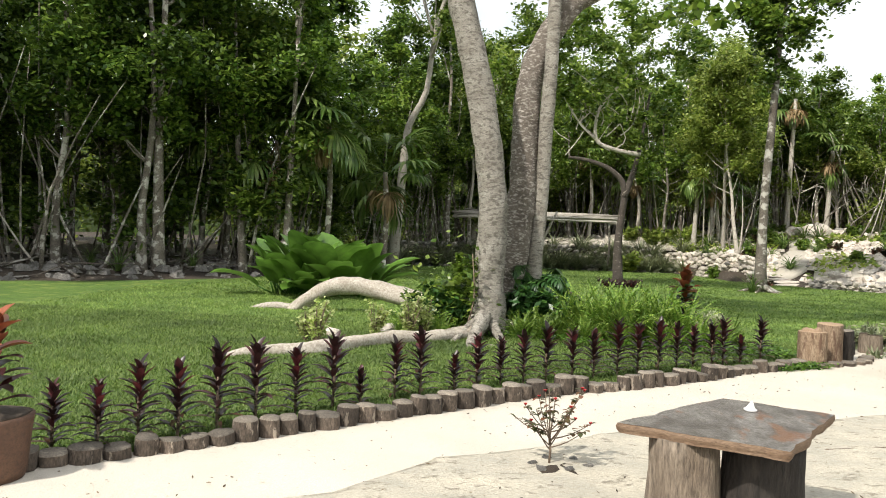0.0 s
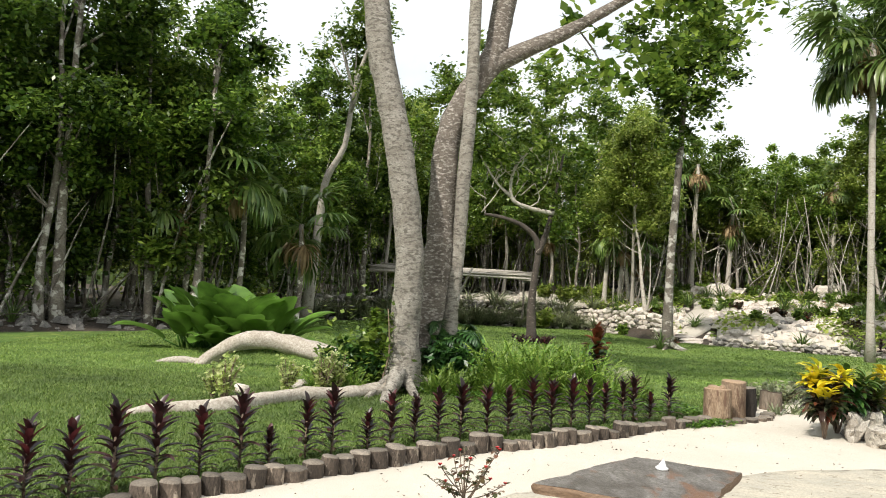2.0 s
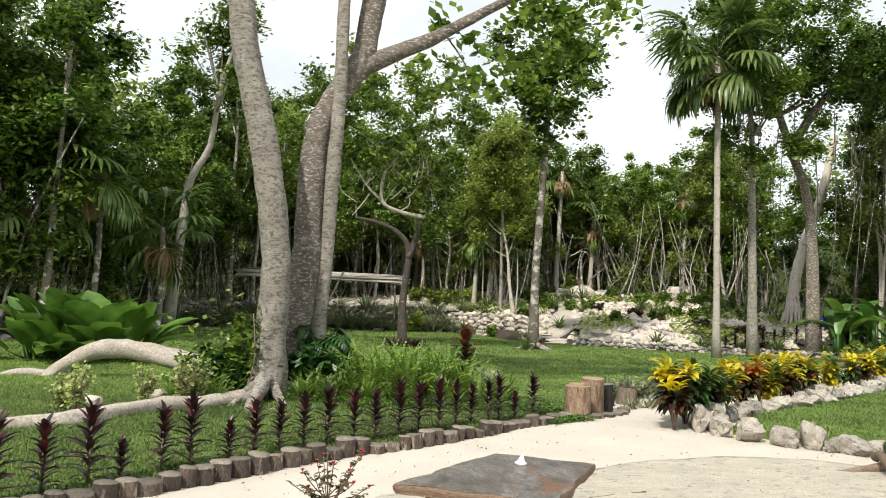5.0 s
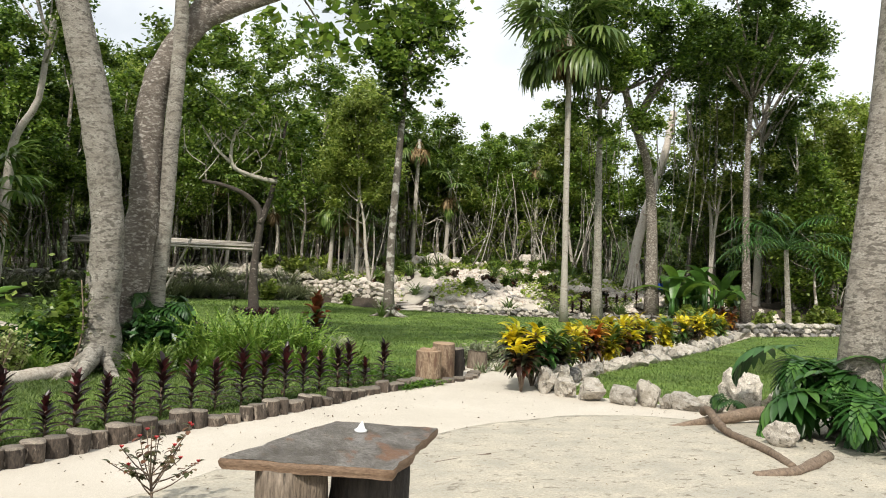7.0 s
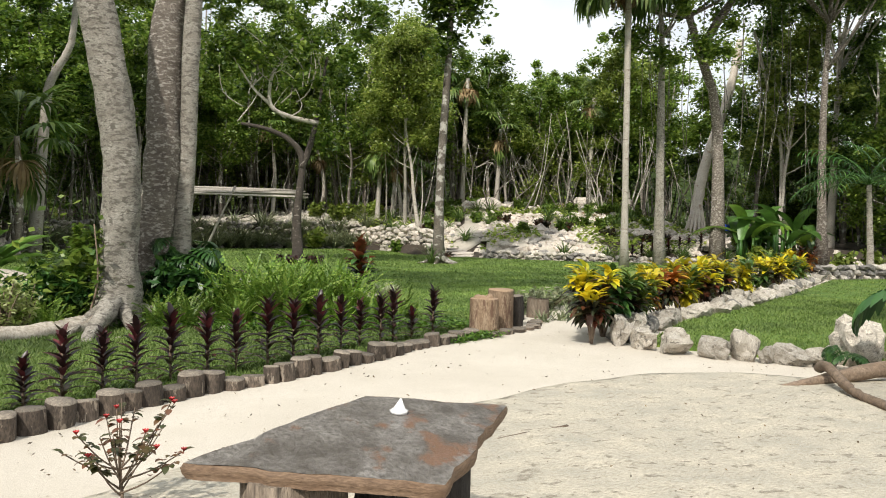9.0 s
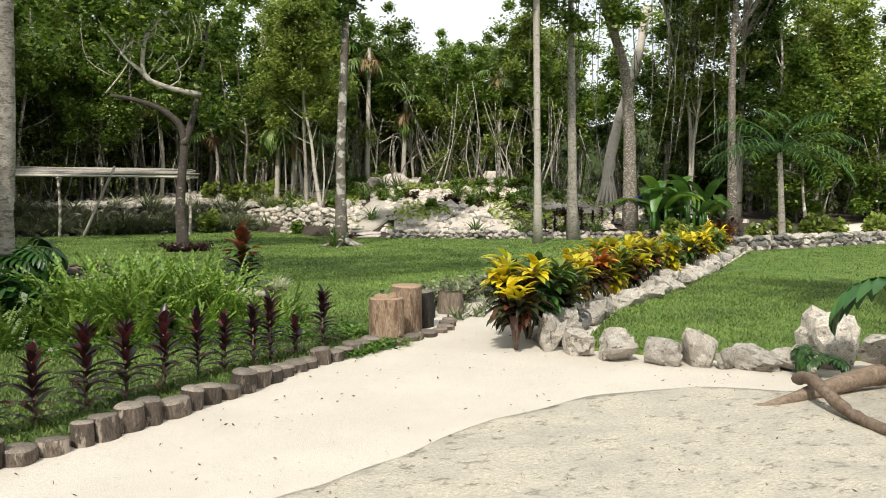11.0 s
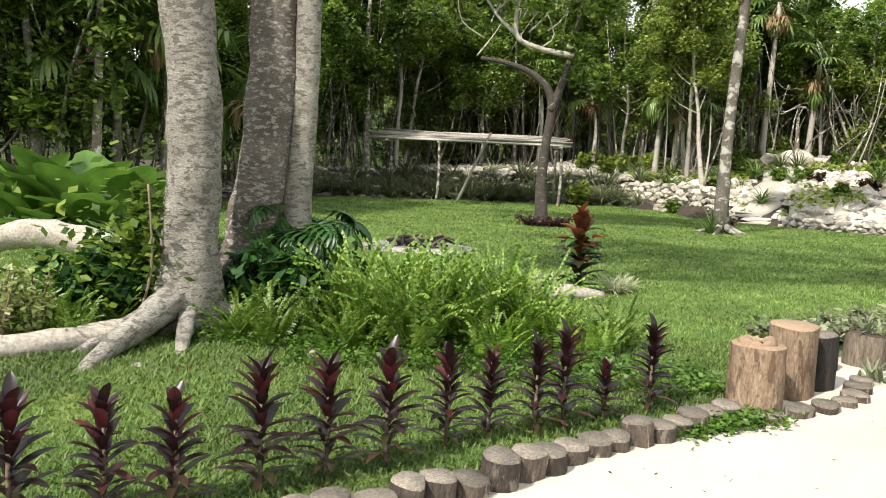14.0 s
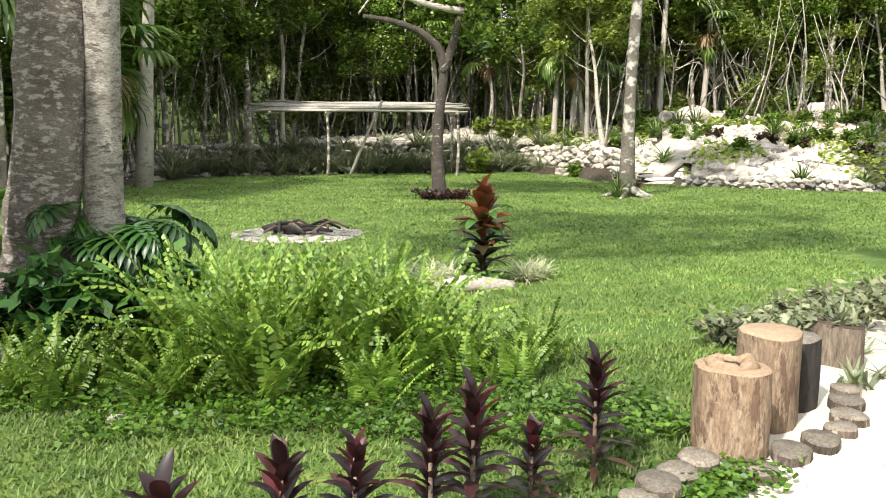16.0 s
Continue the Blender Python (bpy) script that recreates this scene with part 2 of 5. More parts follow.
M_TI = leafy("purple_ti_leaf", (0.02, 0.011, 0.011), (0.045, 0.018, 0.019), (0.12, 0.026, 0.032), 0.36, 0.22, 6.0)
M_TIGREEN = leafy("dark_ti_leaf", (0.04, 0.038, 0.018), (0.06, 0.035, 0.022), (0.11, 0.045, 0.035), 0.32, 0.25)
M_TIRED = leafy("red_ti_leaf", (0.10, 0.045, 0.02), (0.34, 0.075, 0.04), (0.36, 0.24, 0.07), 0.35, 0.3, 9.0)
M_YEL = leafy("yellow_croton_leaf", (0.50, 0.40, 0.015), (0.66, 0.56, 0.03), (0.32, 0.40, 0.04), 0.35, 0.35)
M_CROTGREEN = leafy("green_croton_leaf", (0.045, 0.11, 0.022), (0.09, 0.17, 0.03), (0.20, 0.24, 0.04), 0.35, 0.25)
M_CROTDARK = leafy("dark_croton_leaf", (0.05, 0.025, 0.02), (0.035, 0.05, 0.02), (0.15, 0.035, 0.02), 0.35, 0.2)
M_ORANGE = leafy("orange_croton_leaf", (0.42, 0.16, 0.02), (0.34, 0.075, 0.02), (0.48, 0.30, 0.03), 0.35, 0.3)
M_STRAP = leafy("grey_strap_leaf", (0.15, 0.19, 0.10), (0.24, 0.28, 0.16), (0.35, 0.37, 0.22), 0.5, 0.3)
M_PALEGRASS = leafy("variegated_grass", (0.58, 0.62, 0.38), (0.76, 0.78, 0.58), (0.40, 0.50, 0.22), 0.5, 0.4)
M_PALELEAF = leafy("variegated_leaf", (0.26, 0.36, 0.08), (0.46, 0.54, 0.20), (0.68, 0.70, 0.42), 0.5, 0.45)
M_ROSELEAF = leafy("rose_leaf", (0.07, 0.09, 0.03), (0.13, 0.12, 0.05), (0.28, 0.11, 0.07), 0.4, 0.3)
M_PETAL = leafy("red_petal", (0.45, 0.02, 0.02), (0.55, 0.04, 0.04), (0.38, 0.015, 0.02), 0.5, 0.2)

# ---- mesh helpers ----
rnd = random.Random(7)
nrg = np.random.default_rng(7)


def mesh_of(name, verts, faces, mats, index=None, smooth=True):
    me = bpy.data.meshes.new(name)
    me.from_pydata(verts, [], faces)
    for m in mats:
        me.materials.append(m)
    if index is not None:
        me.polygons.foreach_set("material_index", index)
    if smooth:
        me.polygons.foreach_set("use_smooth", [True] * len(me.polygons))
    me.update()
    return me


def quads_mesh(name, v, mats):
    """Fast mesh of loose quads or triangles from an array (n, k, 3)."""
    n, k = v.shape[:2]
    me = bpy.data.meshes.new(name)
    me.vertices.add(n * k)
    me.vertices.foreach_set("co", v.reshape(-1).astype(np.float32))
    me.loops.add(n * k)
    me.loops.foreach_set("vertex_index", np.arange(n * k, dtype=np.int32))
    me.polygons.add(n)
    me.polygons.foreach_set("loop_start", np.arange(0, n * k, k, dtype=np.int32))
    me.polygons.foreach_set("loop_total", np.full(n, k, dtype=np.int32))
    for m in mats:
        me.materials.append(m)
    me.update(calc_edges=True)
    me.validate()
    return me


class Build:
    """Collects vertices and faces of one part."""

    def __init__(self):
        self.v, self.f = [], []

    def tube(self, pts, radii, sides=8, rough=0.0, cap=True, seed=0.0):
        pts = [Vector(p) for p in pts]
        start = len(self.v)
        for i, p in enumerate(pts):
            d = (pts[min(i + 1, len(pts) - 1)] - pts[max(i - 1, 0)]).normalized()
            a = d.cross(Vector((0.3, 0.9, 0.1)))
            a = a.normalized() if a.length > 0.05 else d.cross(Vector((1, 0, 0))).normalized()
            b = d.cross(a)
            for s in range(sides):
                t = 2 * math.pi * s / sides
                w = a * math.cos(t) + b * math.sin(t)
                k = 1 + rough * noise.noise((p + w * 0.6) * 3.1 + Vector((seed, seed, 0)))
                self.v.append(p + w * radii[i] * k)
        for i in range(len(pts) - 1):
            for s in range(sides):
                q = (s + 1) % sides
                self.f.append((start + i * sides + s, start + i * sides + q, start + (i + 1) * sides + q, start + (i + 1) * sides + s))
        if cap:
            self.f.append(tuple(start + s for s in reversed(range(sides))))
            self.f.append(tuple(start + (len(pts) - 1) * sides + s for s in range(sides)))
        return self

    def blade(self, base, az, elev, length, width, droop=0.8, seg=5, fold=0.25, profile=None, twist=0.0):
        """A leaf that starts at base, rises at elev and bends down by droop (radians) along its length."""
        p = Vector(base)
        start = len(self.v)
        step = length / seg
        for i in range(seg + 1):
            u = i / seg
            w = width * (profile(u) if profile else math.sin(math.pi * min(0.97, 0.08 + 0.92 * u)) ** 0.7) * 0.5
            e = elev - droop * u
            fwd = Vector((math.cos(az) * math.cos(e), math.sin(az) * math.cos(e), math.sin(e)))
            side = Vector((-math.sin(az), math.cos(az), twist * u)).normalized()
            up = side.cross(fwd) * -1
            if i == seg:
                w = width * 0.03
            self.v += [p + side * w + up * w * fold, Vector(p), p - side * w + up * w * fold]
            p = p + fwd * step
        for i in range(seg):
            a = start + i * 3
            self.f += [(a, a + 1, a + 4, a + 3), (a + 1, a + 2, a + 5, a + 4)]
        return self

    def obj(self, name, mat, parent=None, label="", smooth=True):
        return part(name, mesh_of(name, self.v, self.f, [mat], None, smooth), parent, label)


def part(name, me, parent=None, label=""):
    ob = new(name, me)
    ob.parent = parent
    if label:
        tagged(ob, label)
    return ob


def thing(name, m, label, category, group="", kind=""):
    ob = new(name)
    ob.empty_display_size = 0.1
    ob.matrix_basis = m
    return tagged(ob, label, category, group, kind)


def at(x, y, z=0.0, turn=0.0, s=1.0):
    return Matrix.LocRotScale((x, y, z), Euler((0, 0, turn)), (s, s, s))


def leaves_array(centres, radius, size, rng, flat=0.5, long=1.7):
    """Diamond leaves scattered round centres; (n, 4, 3)."""
    n = len(centres)
    d = rng.normal(size=(n, 3))
    d /= np.linalg.norm(d, axis=1)[:, None] + 1e-6
    c = centres + d * (np.asarray(radius) * np.minimum(np.abs(rng.normal(0.0, 0.75, n)), 1.35))[:, None] * np.array([1, 1, 0.8])
    a = rng.normal(size=(n, 3))
    a[:, 2] = a[:, 2] * flat - 0.25
    a /= np.linalg.norm(a, axis=1)[:, None] + 1e-6
    b = np.cross(a, rng.normal(size=(n, 3)) * np.array([0.5, 0.5, 0.3]) + np.array([0, 0, 1.0]))
    b /= np.linalg.norm(b, axis=1)[:, None] + 1e-6
    s = (size * (0.6 + 0.8 * rng.random(n)))[:, None]
    return np.stack([c - a * s * long * 0.5, c + b * s * 0.5, c + a * s * long * 0.5, c - b * s * 0.5], axis=1)


def smooth(u):
    u = max(0.0, min(1.0, u))
    return u * u * (3 - 2 * u)


def lerp_table(x, table):
    return float(np.interp(x, [p[0] for p in table], [p[1] for p in table]))


WALL = [(-40, 10), (-14, 15.5), (-9.5, 19.5), (-7, 22.3), (-4.6, 31), (-3.4, 35.8), (-1.8, 36.6), (4, 38.6), (9, 39.8), (10.3, 36), (11, 32.6), (12.8, 31.4), (15.3, 29.4), (20, 28.2), (28, 25), (34, 18), (60, 6)]
RISE = [(-40, 0.1), (-6, 0.15), (-3.4, 0.5), (0, 0.95), (8, 1.25), (11, 0.5), (20, 0.45), (30, 0.3), (60, 0.2)]
SLOPE = [(-40, 0.02), (-3, 0.04), (4, 0.06), (9, 0.10), (13, 0.16), (22, 0.16), (30, 0.06), (60, 0.02)]


def height(x, y):
    d = y - lerp_table(x, WALL)
    if d <= 0:
        return 0.0
    return lerp_table(x, RISE) * smooth(d / 1.6) + lerp_table(x, SLOPE) * min(d, 13) + 0.08 * noise.noise((x * 0.5, y * 0.5, 0)) * smooth(d)


def inside(x, y, poly):
    hit = False
    for (x0, y0), (x1, y1) in zip(poly, poly[1:] + poly[:1]):
        if (y0 > y) != (y1 > y) and x < (x1 - x0) * (y - y0) / (y1 - y0) + x0:
            hit = not hit
    return hit


def sheet(name, poly, z, mat, label, category, rough=0.0, cell=0.5, follow=False, wander=0.05):
    """A flat piece of ground with an outline, cut into cells, uneven by rough."""
    bm = bmesh.new()
    pts = []
    for (x0, y0), (x1, y1) in zip(poly, poly[1:] + poly[:1]):
        n = max(1, int(math.hypot(x1 - x0, y1 - y0) / cell))
        for i in range(n):
            u = i / n
            w = wander * noise.noise((x0 + (x1 - x0) * u * 1.0, (y0 + (y1 - y0) * u) * 1.7, 3.3)) if n > 1 or wander > 0.1 else 0
            pts.append((x0 + (x1 - x0) * u + w, y0 + (y1 - y0) * u + w))
    bm.faces.new([bm.verts.new((x, y, 0)) for x, y in pts])
    xs, ys = [p[0] for p in pts], [p[1] for p in pts]
    for axis, lo, hi in ((0, min(xs), max(xs)), (1, min(ys), max(ys))):
        k = lo + cell
        while k < hi:
            co = (k, 0, 0) if axis == 0 else (0, k, 0)
            no = (1, 0, 0) if axis == 0 else (0, 1, 0)
            bmesh.ops.bisect_plane(bm, geom=bm.verts[:] + bm.edges[:] + bm.faces[:], plane_co=co, plane_no=no)
            k += cell
    rim = {v for e in bm.edges if e.is_boundary for v in e.verts}
    for v in bm.verts:
        v.co.z = z + (height(v.co.x, v.co.y) if follow else 0)
        if rough:
            v.co.z += (0.35 if v in rim else 1.0) * rough * (noise.noise(v.co * 1.3) + 0.6 * noise.noise(v.co * 4.1) + 0.5 * noise.noise(Vector((v.co.x * 3, v.co.y * 9, 0))) + 0.6)
    low = bmesh.ops.extrude_edge_only(bm, edges=[e for e in bm.edges if e.is_boundary])
    for v in low["geom"]:
        if isinstance(v, bmesh.types.BMVert):
            v.co.z -= abs(z) + 0.05
    me = bpy.data.meshes.new(name)
    bmesh.ops.recalc_face_normals(bm, faces=bm.faces)
    bm.to_mesh(me)
    bm.free()
    me.materials.append(mat)
    me.polygons.foreach_set("use_smooth", [True] * len(me.polygons))
    return tagged(new(name, me), label, category, "", "structure")


# ---- ground ----
gx = sorted(set([-900, -400, -180, -100] + [-60 + 1.0 * i for i in range(125)] + [90, 140, 250, 500, 900]))
gy = sorted(set([-900, -300, -100, -50] + [-20 + 1.0 * i for i in range(95)] + [100, 160, 300, 900]))
gv = [(x, y, height(x, y) - 0.03) for y in gy for x in gx]
gf = [(j * len(gx) + i, j * len(gx) + i + 1, (j + 1) * len(gx) + i + 1, (j + 1) * len(gx) + i) for j in range(len(gy) - 1) for i in range(len(gx) - 1)]
tagged(new("ground", mesh_of("ground", gv, gf, [M_FLOOR])), "brown forest floor with leaf litter and pale stones", "ground", "", "structure")

BORDER = [(-5.0, 2.7), (-2.9, 4.45), (-2.55, 4.78), (-2.0, 5.22), (-1.3, 5.88), (-0.5, 6.64), (0.48, 7.56), (1.0, 8.04), (1.75, 8.46), (2.6, 9.14), (3.45, 9.95), (4.0, 10.36), (4.49, 10.82)]
LAWN = [(-15, -3)] + [(x - 0.04, y + 0.06) for x, y in BORDER] + [(5.0, 11.5), (5.6, 12.0), (5.9, 12.8), (6.5, 13.9), (8.0, 14.2), (10, 15.4), (12, 16.9), (15, 19.4), (18.3, 22.4), (20.5, 25), (21, 27.4), (16.7, 28.4), (15.3, 28.8), (12.7, 30.8), (11.0, 31.8), (10.6, 35), (9, 39.3), (4, 38.2), (-1.8, 36.2), (-4.0, 34), (-4.8, 30), (-7.2, 21.7), (-9.8, 18.7), (-14, 15), (-22, 10)]
LAWN_R = [(6.3, 9.75), (6.75, 9.2), (7.3, 8.6), (8.3, 8.2), (9.5, 7.6), (30, 5), (30, 21.0), (25, 20.7), (19.3, 19.9), (13.5, 15.3), (10.1, 12.9), (8.2, 11.6)]
PATIO = [(-4, -6), (12, -6), (12, 5.5), (9.5, 7.0), (7.4, 7.4), (6.8, 7.6), (6.2, 7.95), (5.5, 8.05), (5.15, 7.98), (4.68, 7.84), (4.2, 7.74), (3.8, 7.6), (2.8, 7.05), (1.9, 6.75), (1.1, 6.27), (0.6, 5.75), (-0.1, 5.4), (-0.6, 4.6), (-1.5, 4.0)]
SAND = [(-22, -14), (32, -14), (32, 5), (32, 24), (26, 24.5), (22, 25), (18, 23), (12, 18), (6, 14), (3, 10.5), (-6, 3.5), (-22, 0)]
sheet("path", SAND, -0.004, M_SAND, "white crushed limestone sand path with scattered leaves", "path", 0.012, 0.7)
sheet("patio", PATIO, 0.022, M_LIME, "bare weathered limestone bedrock patio, uneven", "pavement", 0.015, 0.16, wander=0.22)
sheet("lawn", LAWN, 0.03, M_LAWN, "mown green lawn with patches of lighter grass", "lawn", 0.012, 0.8)
sheet("lawn_right", LAWN_R, 0.03, M_LAWN, "small green lawn edged with rocks", "lawn", 0.012, 0.8)
sheet("garden_path", [(11.4, 32.2), (13.0, 32.6), (13.6, 34), (15.0, 36), (15.4, 38.5), (14.4, 38.5), (13.6, 36.3), (12.3, 34.3)], 0.05, M_SAND, "pale winding garden path climbing the bank", "path", 0.01, 0.4, True)
sheet("terrace_path", [(12.9, 31.7), (15.4, 29.8), (17.4, 29.1), (17.6, 30.0), (15.8, 30.8), (13.3, 32.6)], 0.06, M_SAND, "pale garden path behind a low stone wall", "path", 0.01, 0.4, True)
sheet("far_path", [(20.5, 24.5), (30, 23.6), (34, 25), (30, 25.0), (22, 26.0)], 0.05, M_SAND, "bright white path beyond the stone wall", "path", 0.01, 0.6, True)


def grass(name, poly, box, n, label, coarse=1.0):
    pts = []
    while len(pts) < n:
        x, y = nrg.uniform(box[0], box[2]), nrg.uniform(box[1], box[3])
        if inside(x, y, poly):
            pts.append((x, y))
    p = np.array(pts)
    a = nrg.uniform(0, 2 * math.pi, n)
    h = nrg.uniform(0.016, 0.05, n)
    w = nrg.uniform(0.004, 0.011, n) * coarse
    lean = nrg.uniform(0.3, 1.6, n) * h
    z = np.full(n, 0.034)
    base = np.stack([p[:, 0], p[:, 1], z], 1)
    side = np.stack([np.cos(a) * w, np.sin(a) * w, 0 * a], 1)
    tip = base + np.stack([-np.sin(a) * lean, np.cos(a) * lean, h], 1)
    tagged(new(name, quads_mesh(name, np.stack([base - side, base + side, tip], 1), [M_BLADE])), label, "grass", "", "stuff")


NEAR = [(-9, 0.2)] + [(x - 0.05, y + 0.12) for x, y in BORDER] + [(5.0, 11.6), (5.6, 12.1), (6.5, 14), (10, 15.6), (10, 18), (-9, 18)]
grass("lawn_blades", NEAR, (-9, 2, 8, 13), 300000, "short green grass blades of the mown lawn")
grass("lawn_blades_far", NEAR, (-8, 12, 9, 18), 100000, "short green grass blades on the open lawn")
grass("lawn_right_blades", LAWN_R, (6, 7, 14, 15), 70000, "short green grass blades of the small lawn")

FAR = [(-8, 17.5), (12, 17.5), (15, 19.6), (18.3, 22.6), (20.4, 25), (20.6, 27.2), (12.6, 30.4), (10.5, 34.6), (9, 38.9), (-1.8, 35.8), (-4.6, 30), (-7, 21.4)]
grass("lawn_tufts_far", FAR, (-8, 17.5, 20.6, 38.9), 130000, "coarse short tufts of the distant lawn", 2.0)
grass("lawn_right_tufts", LAWN_R, (10, 7, 29, 20.8), 60000, "coarse short tufts of the small lawn", 1.1)

# ---- big triple tree ----


def chain(pts, n):
    """Points along a smooth curve through pts."""
    pts = [Vector(p) for p in pts]
    out = []
    for i in range(len(pts) - 1):
        p0, p1, p2, p3 = pts[max(i - 1, 0)], pts[i], pts[i + 1], pts[min(i + 2, len(pts) - 1)]
        for k in range(n):
            u = k / n
            out.append(0.5 * ((2 * p1) + (p2 - p0) * u + (2 * p0 - 5 * p1 + 4 * p2 - p3) * u * u + (3 * p1 - p0 - 3 * p2 + p3) * u ** 3))
    return out + [pts[-1]]


def limb(b, pts, r0, r1, sides=12, n=4, rough=0.25, flare=0.0, seed=0.0):
    c = chain(pts, n)
    rr = [r0 + (r1 - r0) * i / (len(c) - 1) + flare * max(0.0, 1 - i / (0.22 * len(c))) ** 2 for i in range(len(c))]
    b.tube(c, rr, sides, rough, True, seed)
    return b


big = thing("tree", at(0, 0), "large grey-barked tree with three trunks and flared roots", "tree")
b = limb(Build(), [(0.17, 12.3, -0.1), (0.2, 12.3, 0.75), (0.24, 12.3, 1.6), (0.19, 12.3, 2.5), (-0.09, 12.3, 4.04), (-0.43, 12.3, 5.38), (-0.62, 12.4, 6.6), (-1.2, 12.6, 9.0)], 0.25, 0.19, 20, 6, 0.16, 0.16)
for pts, r in (([(0.15, 12.15, 0.35), (0.1, 11.6, 0.22), (0.02, 11.1, 0.09), (-0.02, 10.7, -0.03)], 0.15), ([(0.25, 12.2, 0.3), (0.38, 11.75, 0.12), (0.5, 11.3, -0.02)], 0.09), ([(0.3, 12.3, 0.3), (0.9, 12.4, 0.1), (1.5, 12.5, -0.02)], 0.08), ([(0.05, 12.3, 0.3), (-0.5, 12.1, 0.1), (-1.1, 11.8, 0.0)], 0.1), ([(0.2, 12.2, 0.35), (-0.1, 11.7, 0.16), (-0.3, 11.15, -0.02)], 0.09)):
    limb(b, pts, r, 0.04, 10, 4, 0.3)
b.obj("trunk", M_BARK, big, "pale grey trunk with flared roots")
b = limb(Build(), [(0.3, 13.1, -0.1), (0.45, 13.08, 0.5), (0.6, 13.05, 1.2), (0.7, 13.05, 2.05), (0.71, 13.1, 3.3), (0.77, 13.15, 4.25), (1.03, 13.25, 4.95), (1.44, 13.3, 5.65), (1.58, 13.4, 6.4), (2.0, 13.9, 9.5)], 0.25, 0.19, 20, 6, 0.2, 0.17, 4.0)
limb(b, [(1.36, 13.3, 5.5), (1.98, 13.3, 5.85), (2.65, 13.3, 6.2), (3.4, 13.4, 6.7), (5.0, 13.6, 7.8)], 0.17, 0.07, 14, 5, 0.2)
limb(b, [(0.6, 12.95, 0.4), (1.1, 12.75, 0.28), (1.75, 12.6, 0.02)], 0.12, 0.05, 10, 4, 0.3)
for k in range(5):
    limb(b, [(0.4 + 0.1 * k, 13.05, 0.75), (0.25 + 0.17 * k, 12.85, 0.35), (0.05 + 0.27 * k, 12.72, -0.03)], 0.1, 0.05, 8, 4, 0.3)
b.obj("trunk", M_BARK2, big, "brown mottled trunk with a long side limb")
limb(Build(), [(0.95, 13.15, -0.1), (0.96, 13.12, 1.15), (1.02, 13.08, 2.08), (1.05, 13.0, 3.3), (1.08, 12.93, 4.2), (1.1, 12.92, 5.1), (1.09, 12.92, 6.1), (1.1, 13.1, 9.0)], 0.13, 0.1, 16, 6, 0.14, 0.09, 9.0).obj("trunk", M_BARK, big, "slim grey trunk with horizontal scars")
cl = []
for c, r, n in (((-1.5, 12.6, 10.0), 2.2, 14), ((2.2, 14.2, 10.2), 2.4, 16), ((1.2, 14.5, 10.6), 2.0, 10), ((5.2, 13.7, 7.9), 1.2, 8)):
    cl += [np.array(c) + nrg.normal(size=3) * r * 0.55 for _ in range(n)]
for x, z in ((2.6, 5.9), (3.1, 5.6), (3.5, 5.75), (3.9, 5.6), (4.2, 6.0), (3.4, 6.4), (2.9, 6.6), (4.6, 6.3), (4.4, 6.9), (5.2, 6.7)):
    cl.append(np.array((x, 13.7, z)))
cl = np.array(cl)
arr = leaves_array(np.repeat(cl[:-10], 230, 0), np.full(len(cl[:-10]) * 230, 0.7), 0.11, nrg)
arr2 = leaves_array(np.repeat(cl[-10:], 45, 0), np.full(450, 0.4), 0.13, nrg)
part("crown", quads_mesh("crown", np.concatenate([arr, arr2]), [M_FOL]), big, "loose dark green leaf sprays")
limb(Build(), [(3.0, 13.8, 6.5), (3.3, 13.75, 6.1), (3.6, 13.7, 5.6)], 0.02, 0.008, 6).obj("twig", M_BARK2, big)

# ---- forest trees ----


def tree(name, h, r, leaf_n, seed, bark, foliage, r0=0.11, crown_low=0.45, leaf=0.105, lean=0.6, label="", pts=None):
    """A forest tree of height h with its crown from crown_low * h up."""
    q = random.Random(seed)
    g = np.random.default_rng(seed)
    t = thing(name, at(0, 0), label, "tree")
    b = Build()
    if pts is None:
        x, y, pts = 0.0, 0.0, [(0, 0, -0.2)]
        for i in range(1, 6):
            x, y = x + q.uniform(-lean, lean) * 0.4, y + q.uniform(-lean, lean) * 0.4
            pts.append((x, y, h * 0.17 * i))
    limb(b, pts, r0, r0 * 0.35, 8, 3, 0.2, r0 * 0.5, seed)
    top = Vector(pts[-1])
    mids = chain(pts, 3)
    centres = []
    for k in range(max(12, int(r * 15))):
        u = q.uniform(crown_low, 1.0)
        rr = r * math.sin(math.pi * min(0.95, 0.25 + 0.7 * (u - crown_low) / (1 - crown_low))) * q.uniform(0.3, 1.1)
        a = q.uniform(0, 2 * math.pi)
        s = mids[min(len(mids) - 1, int(u * 0.9 * len(mids)))]
        c = Vector((s.x + math.cos(a) * rr, s.y + math.sin(a) * rr, h * u + q.uniform(-0.3, 0.3)))
        centres.append(c)
        if k % 4 == 0:
            f = s + Vector((0, 0, -0.2))
            limb(b, [f, (f + c) / 2 + Vector((0, 0, -0.15)), c], r0 * 0.35, r0 * 0.1, 5, 2, 0.1)
    b.obj("trunk", bark, t)
    cc = np.array([tuple(c) for c in centres])
    each = max(1, int(leaf_n * 2.3) // len(cc))
    rad = np.repeat(g.uniform(0.3, 0.75, len(cc)), each)
    part("crown", quads_mesh("crown", leaves_array(np.repeat(cc, each, 0), rad, leaf, g), [foliage]), t)
    return t


